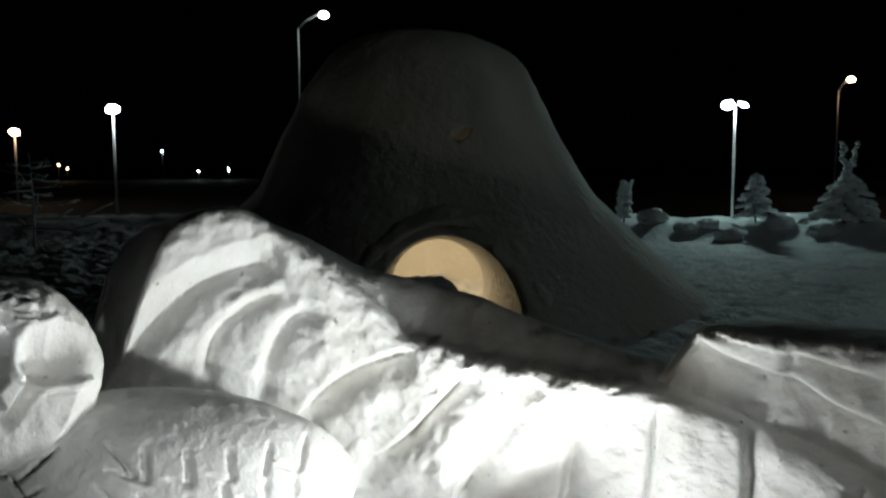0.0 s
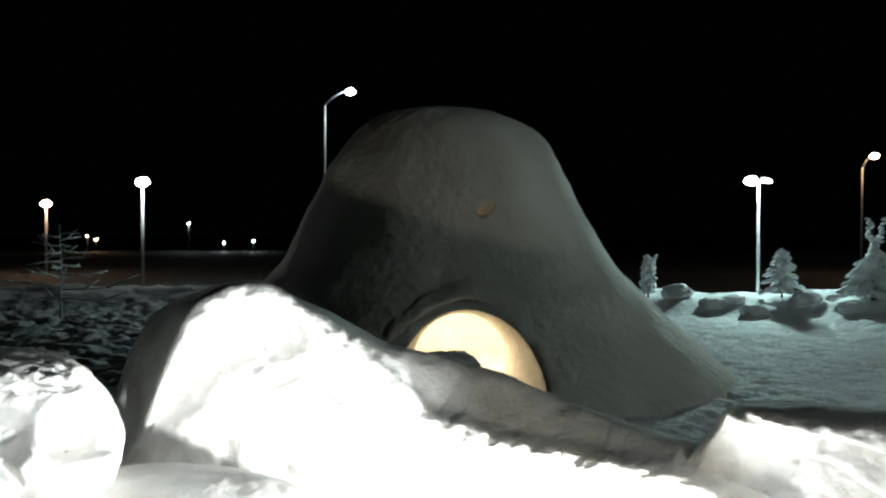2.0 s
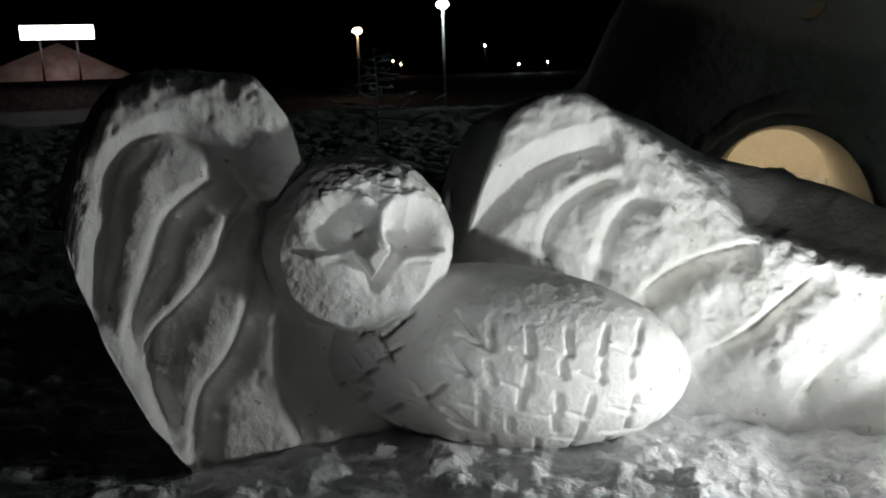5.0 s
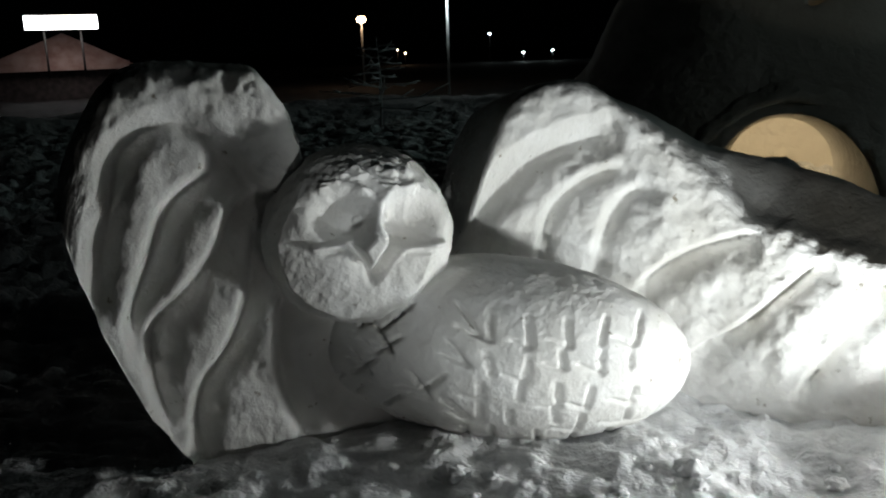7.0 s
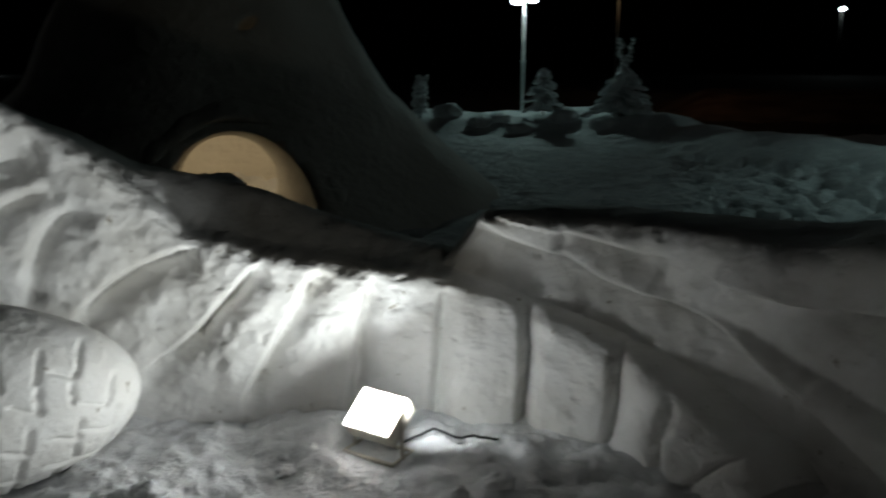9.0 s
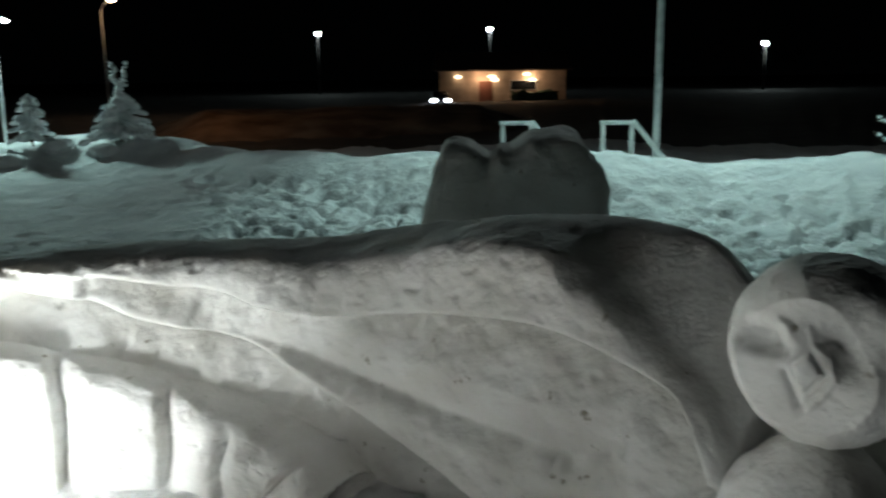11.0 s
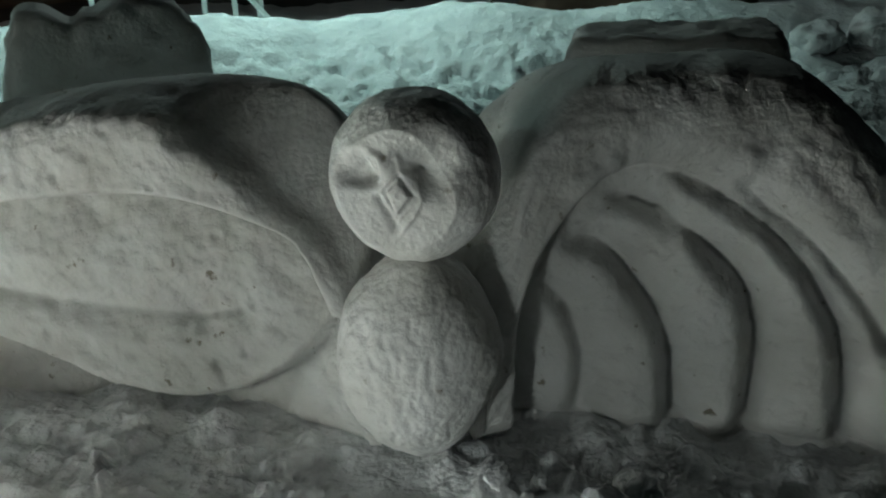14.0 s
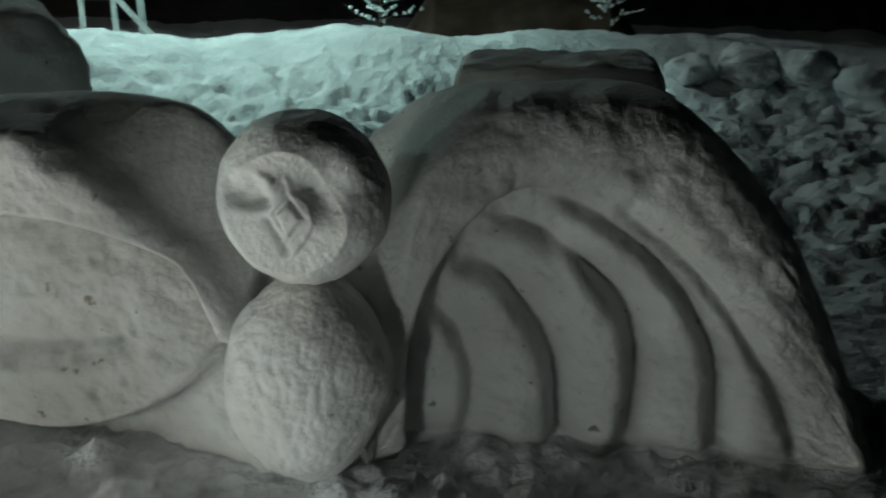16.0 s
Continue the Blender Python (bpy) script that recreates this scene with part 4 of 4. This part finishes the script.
# ---- street lamps ----
def street_lamp(az, dist, z_top, label, glow, arm=0.0, heads=1, base=-0.8, size=0.32, category="street lamp", paint=POST_METAL):
    size *= 0.72
    c = polar(az, dist)
    root = tagged(new("street_lamp"), label, category, "street lamps")
    root.location = (c.x, c.y, base)
    root.rotation_euler = (0, 0, -radians(az))
    h = z_top - base
    k = size / 0.32
    part("pole", rod([(-arm, 0, 0), (-arm, 0, h * 0.5), (-arm, 0, h - (0.7 if arm else 0.0))], 0.10 * k, 12, 0.7), paint, root)
    if arm:
        part("arm", rod([(-arm, 0, h - 0.72), (-arm * 0.7, 0, h - 0.3), (-arm * 0.3, 0, h - 0.02), (0, 0, h + 0.04)], 0.05 * k, 8), POST_METAL, root)
    for i in range(heads):
        dx = 0.0 if heads == 1 else (-0.36 + 0.74 * i) * k * 1.15
        bm = bmesh.new()
        bmesh.ops.create_uvsphere(bm, u_segments=20, v_segments=12, radius=1, matrix=Matrix.Translation((dx, 0, h + 0.10 * k)) @ Matrix.Rotation(0.25 * i, 4, "Y") @ Matrix.Diagonal((size * 1.15, size * 0.8, size * 0.45, 1)))
        head = part("lamp_head", bm, DARK_METAL, root)
        bm = bmesh.new()
        s = size * (1.0 if i == 0 else 0.8)
        bmesh.ops.create_uvsphere(bm, u_segments=20, v_segments=12, radius=1, matrix=Matrix.Translation((dx, -0.04, h)) @ Matrix.Rotation(0.25 * i, 4, "Y") @ Matrix.Diagonal((s * 1.2, s, s * (0.8 if heads == 1 or i == 0 else 0.5), 1)))
        lens = part("lens", bm, glow, head, "lit lens")
        lens.visible_shadow = False
    return root


street_lamp(-21.2, 38, 1.6 + 38 * math.tan(radians(3.5)), "tall grey street lamp with a white lit head", STREET_GLOW, base=-1.0)
street_lamp(-26.8, 60, 1.6 + 60 * math.tan(radians(2.0)), "street lamp with an orange lit sodium head", SODIUM_GLOW, base=-1.0, size=0.38)
street_lamp(-7.9, 44, 1.6 + 44 * math.tan(radians(9.7)), "tall street lamp with a curved arm behind the dome", STREET_GLOW, arm=1.3, base=-1.0, size=0.28)
street_lamp(18.8, 24, 1.6 + 24 * math.tan(radians(3.7)), "grey street lamp with two white lit heads", STREET_GLOW, heads=2, base=-1.0, size=0.2)
street_lamp(25.4, 60, 1.6 + 60 * math.tan(radians(5.0)), "street lamp with an orange lit sodium head", SODIUM_GLOW, arm=0.7, base=-1.0, size=0.30)
street_lamp(59.9, 13.3, 5.9, "grey street lamp standing behind the snow bank", STREET_GLOW, base=-0.8, size=0.26)
for az, el in ((-18.4, 0.86), (-16.2, -0.4), (-14.3, -0.3), (-24.0, -0.2), (-24.5, 0.02), (37.9, 2.98), (49.2, 3.14), (66.5, 1.9)):
    # dark metal on the far poles stands in for their being unlit
    street_lamp(az, 140, 1.6 + 140 * math.tan(radians(el)), "small distant lit lamp on a pole", STREET_GLOW if az > -20 else SODIUM_GLOW, base=-1.0, size=0.2 if az < 0 else 0.45, paint=DARK_METAL)


# ---- white stair rails behind the bank ----
def stair_rail(az0, az1, dist, label):
    a, b = polar(az0, dist), polar(az1, dist)
    w = (b - a).length
    root = tagged(new("stair_rail"), label, "stair rail", "white stair rails")
    root.location = (a.x, a.y, 0.30)
    root.rotation_euler = (0, 0, math.atan2(b.y - a.y, b.x - a.x))
    part("post", bevel_box(0.075, 0.075, 0.66, (0.04, 0, 0.27), 0.006), WHITE_WOOD, root)
    part("post", bevel_box(0.075, 0.075, 0.66, (w - 0.04, 0, 0.27), 0.006), WHITE_WOOD, root)
    part("top_bar", bevel_box(w + 0.02, 0.09, 0.06, (w / 2, 0, 0.63), 0.006), WHITE_WOOD, root)
    bm = bevel_box(0.78, 0.07, 0.075, (0, 0, 0), 0.006)
    bmesh.ops.transform(bm, matrix=Matrix.Translation((w + 0.22, 0, 0.36)) @ Matrix.Rotation(radians(50), 4, "Y"), verts=bm.verts)
    part("handrail", bm, WHITE_WOOD, root)
    return root


stair_rail(49.7, 51.9, 13.2, "white wooden stair rail rising over the snow bank")
stair_rail(56.3, 58.5, 13.2, "white wooden stair rail rising over the snow bank")


# ---- buildings and distance ----
def mound(name, az0, az1, dist, depth, height, label, seed, mat):
    n, m = 90, 40
    a, u = np.meshgrid(np.linspace(az0, az1, n), np.linspace(-1, 1, m), indexing="ij")
    t = (a - az0) / (az1 - az0)
    ends = np.clip(np.minimum(t, 1 - t) * 7, 0, 1)
    r = dist + u * depth
    x, y = r * np.sin(np.radians(a)), r * np.cos(np.radians(a))
    p = np.stack([x.ravel(), y.ravel(), np.zeros(n * m)], -1)
    z = -1.2 + (1 - u.ravel() ** 2) * (height + 1.2) * (0.35 + 0.65 * ends.ravel()) + 0.14 * fbm(p + seed, 0.5, 4)
    p[:, 2] = np.where(np.abs(u.ravel()) > 0.98, -1.6, z)
    return tagged(new(name, mesh_np(name, p, [f[::-1] for f in grid_faces(n, m)], mat)), label, "mound")


mound("earth_mound", 27, 52, 42, 9, 0.25, "brown earth mound lit orange by a street lamp", 2, EARTH)
mound("snow_mound", 76, 92, 22, 4, 0.7, "low grey mound behind the snow bank", 6, EARTH)


def house():
    """A low house with a lit front and a parked car's width of drive before it."""
    d = 85
    a, b = polar(45.8, d), polar(54.2, d)
    w = (b - a).length
    root = tagged(new("house"), "low beige house front lit by warm porch lamps", "house")
    root.location = (a.x, a.y, -1.0)
    root.rotation_euler = (0, 0, math.atan2(b.y - a.y, b.x - a.x))
    part("wall", bevel_box(w, 7, 3.3, (w / 2, 3.5, 1.65), 0.02), WALL_PAINT, root, smooth=False)
    bm = bmesh.new()
    v = [bm.verts.new(q) for q in ((-0.5, -0.7, 3.3), (w + 0.5, -0.7, 3.3), (w + 0.5, 7.7, 3.3), (-0.5, 7.7, 3.3), (-0.5, 3.5, 5.2), (w + 0.5, 3.5, 5.2), (-0.5, -0.7, 3.45), (w + 0.5, -0.7, 3.45), (w + 0.5, 7.7, 3.45), (-0.5, 7.7, 3.45))]
    for f in ((0, 3, 2, 1), (6, 7, 5, 4), (8, 9, 4, 5), (0, 1, 7, 6), (2, 3, 9, 8), (6, 4, 9, 3, 0), (7, 1, 2, 8, 5)):
        bm.faces.new([v[i] for i in f])
    bmesh.ops.recalc_face_normals(bm, faces=bm.faces)
    part("roof", bm, ROOFING, root, smooth=False)
    part("door", bevel_box(1.3, 0.1, 2.3, (4.6, -0.03, 1.15), 0.02), DOOR_RED, root, "brown-red house door")
    win = part("window", bevel_box(2.6, 0.1, 1.0, (8.3, -0.03, 1.9), 0.02), WHITE_WOOD, root)
    part("pane", bevel_box(2.4, 0.06, 0.85, (8.3, -0.07, 1.9), 0.01), GLASS_DARK, win)
    for x, z in ((1.9, 2.75), (5.2, 2.75), (5.5, 2.45), (8.6, 2.95), (9.2, 2.4)):
        bm = bmesh.new()
        bmesh.ops.create_uvsphere(bm, u_segments=14, v_segments=8, radius=1, matrix=Matrix.Translation((x, -0.35, z)) @ Matrix.Diagonal((0.36, 0.18, 0.14, 1)))
        part("porch_lamp", bm, WARM_GLOW, root, "warm lit porch lamp")
    hedge = bmesh.new()
    bmesh.ops.create_cube(hedge, size=1, matrix=Matrix.Translation((9.3, -1.4, 0.75)) @ Matrix.Diagonal((4.4, 0.8, 1.1, 1)))
    bmesh.ops.subdivide_edges(hedge, edges=hedge.edges[:], cuts=10, use_grid_fill=True)
    for q in hedge.verts:
        q.co += Vector((0.3 * noise.noise(q.co * 2), 0.3 * noise.noise(q.co * 2 + Vector((5, 0, 0))), 0.35 * noise.noise(q.co * 1.5 + Vector((0, 7, 0)))))
    ob = part("hedge", hedge, NEEDLES)
    ob.matrix_world = Matrix.Translation(root.location) @ Matrix.Rotation(root.rotation_euler.z, 4, "Z")
    tagged(ob, "low dark clipped hedge before the house", "hedge")


house()
c = polar(48.5, 84.0)
lamp("porch_light", "POINT", (c.x, c.y, 1.6), (0, 0, 0), 16, (1.0, 0.6, 0.34), 0.3)
c = polar(51.8, 84.0)
lamp("porch_light", "POINT", (c.x, c.y, 1.6), (0, 0, 0), 16, (1.0, 0.6, 0.34), 0.3)


def car():
    a = polar(45.9, 80)
    root = tagged(new("car"), "dark car with its headlights on by the house", "car")
    root.location = (a.x, a.y, -1.0)
    root.rotation_euler = (0, 0, -radians(45.9))
    bm = bmesh.new()
    prof = ((-0.88, 0.35), (-0.92, 0.7), (-0.86, 0.95), (-0.68, 1.42), (0.68, 1.42), (0.86, 0.95), (0.92, 0.7), (0.88, 0.35))
    rows = []
    for y, s, hz in ((-0.2, 0.96, 0.55), (0.9, 1.0, 0.72), (1.5, 1.0, 1.0), (3.2, 1.0, 1.0), (4.2, 0.95, 0.75)):
        rows.append([bm.verts.new((x * s, y, 0.35 + (z - 0.35) * hz)) for x, z in prof])
    for r0, r1 in zip(rows, rows[1:]):
        for k in range(8):
            bm.faces.new((r0[k], r0[(k + 1) % 8], r1[(k + 1) % 8], r1[k]))
    bm.faces.new(rows[0])
    bm.faces.new(rows[-1][::-1])
    bmesh.ops.recalc_face_normals(bm, faces=bm.faces)
    part("body", bm, CAR_PAINT, root)
    for x in (-0.64, 0.64):
        bm = bmesh.new()
        bmesh.ops.create_uvsphere(bm, u_segments=14, v_segments=8, radius=1, matrix=Matrix.Translation((x, -0.22, 0.62)) @ Matrix.Diagonal((0.34, 0.12, 0.18, 1)))
        part("headlight", bm, HEAD_GLOW, root, "lit white headlight")
        for y in (0.6, 3.4):
            bm = bmesh.new()
            bmesh.ops.create_cone(bm, cap_ends=True, segments=20, radius1=0.32, radius2=0.32, depth=0.2, matrix=Matrix.Translation((x * 1.3, y, 0.32)) @ Matrix.Rotation(radians(90), 4, "Y"))
            part("wheel", bm, RUBBER, root)


car()


def kiosk():
    """A roadside building: a shallow gabled roof and a lit box sign above it."""
    d = 60
    a, b = polar(-50.6, d), polar(-40.6, d)
    w = (b - a).length
    root = tagged(new("roadside_building"), "building with a shallow dusty red gable roof, its wall coloured as unlit", "building")
    root.location = (a.x, a.y, -1.0)
    root.rotation_euler = (0, 0, math.atan2(b.y - a.y, b.x - a.x))
    # wall takes the dark roofing colour to stand in for night shade
    part("wall", bevel_box(w - 1.2, 6, 2.0, (w / 2, 3.6, 1.0), 0.02), ROOFING, root, smooth=False)
    bm = bmesh.new()
    v = [bm.verts.new(q) for q in ((0, 0, 2.0), (w, 0, 2.0), (w * 0.55, 1.6, 4.35), (0, 7, 2.0), (w, 7, 2.0), (w * 0.55, 5.4, 4.35))]
    for f in ((0, 1, 2), (5, 4, 3), (0, 2, 5, 3), (1, 4, 5, 2), (0, 3, 4, 1)):
        bm.faces.new([v[i] for i in f])
    bmesh.ops.recalc_face_normals(bm, faces=bm.faces)
    part("roof", bm, ROOF_RED, root, smooth=False)
    sign = tagged(new("lit_sign"), "long white lit box sign above the roof", "sign")
    c = polar(-47.1, d - 1.5)
    e = polar(-43.0, d - 1.5)
    sw = (e - c).length
    sign.location = (c.x, c.y, 1.6 + (d - 1.5) * math.tan(radians(1.83)))
    sign.rotation_euler = (0, 0, math.atan2(e.y - c.y, e.x - c.x))
    part("case", bevel_box(sw, 0.35, 0.86, (sw / 2, 0.2, 0.43), 0.03), DARK_METAL, sign)
    part("face", bevel_box(sw - 0.04, 0.05, 0.82, (sw / 2, 0.0, 0.43), 0.015), SIGN_GLOW, sign, "glowing white sign face")
    for k, (x, ww) in enumerate(((0.28, 0.14), (0.34, 0.10), (0.40, 0.12), (0.56, 0.08), (0.71, 0.24), (0.80, 0.10), (0.87, 0.14), (0.93, 0.08))):
        part("mark", bevel_box(ww, 0.02, 0.13, (sw * x, -0.035, 0.22), 0.0), SIGN_MARK, sign, "grey mark" if k == 0 else "", smooth=False)
    for x in (0.25, 0.75):
        part("leg", rod([(sw * x, 0.25, -4.6 + 1.7), (sw * x, 0.25, 0.02)], 0.07), DARK_METAL, sign)


kiosk()
c = polar(-44.8, 57.5)
lamp("sign_spill", "AREA", (c.x, c.y, 3.6), (c.x - 1.8, c.y + 2.2, 1.6), 25, (1.0, 0.85, 0.8), 3.0)
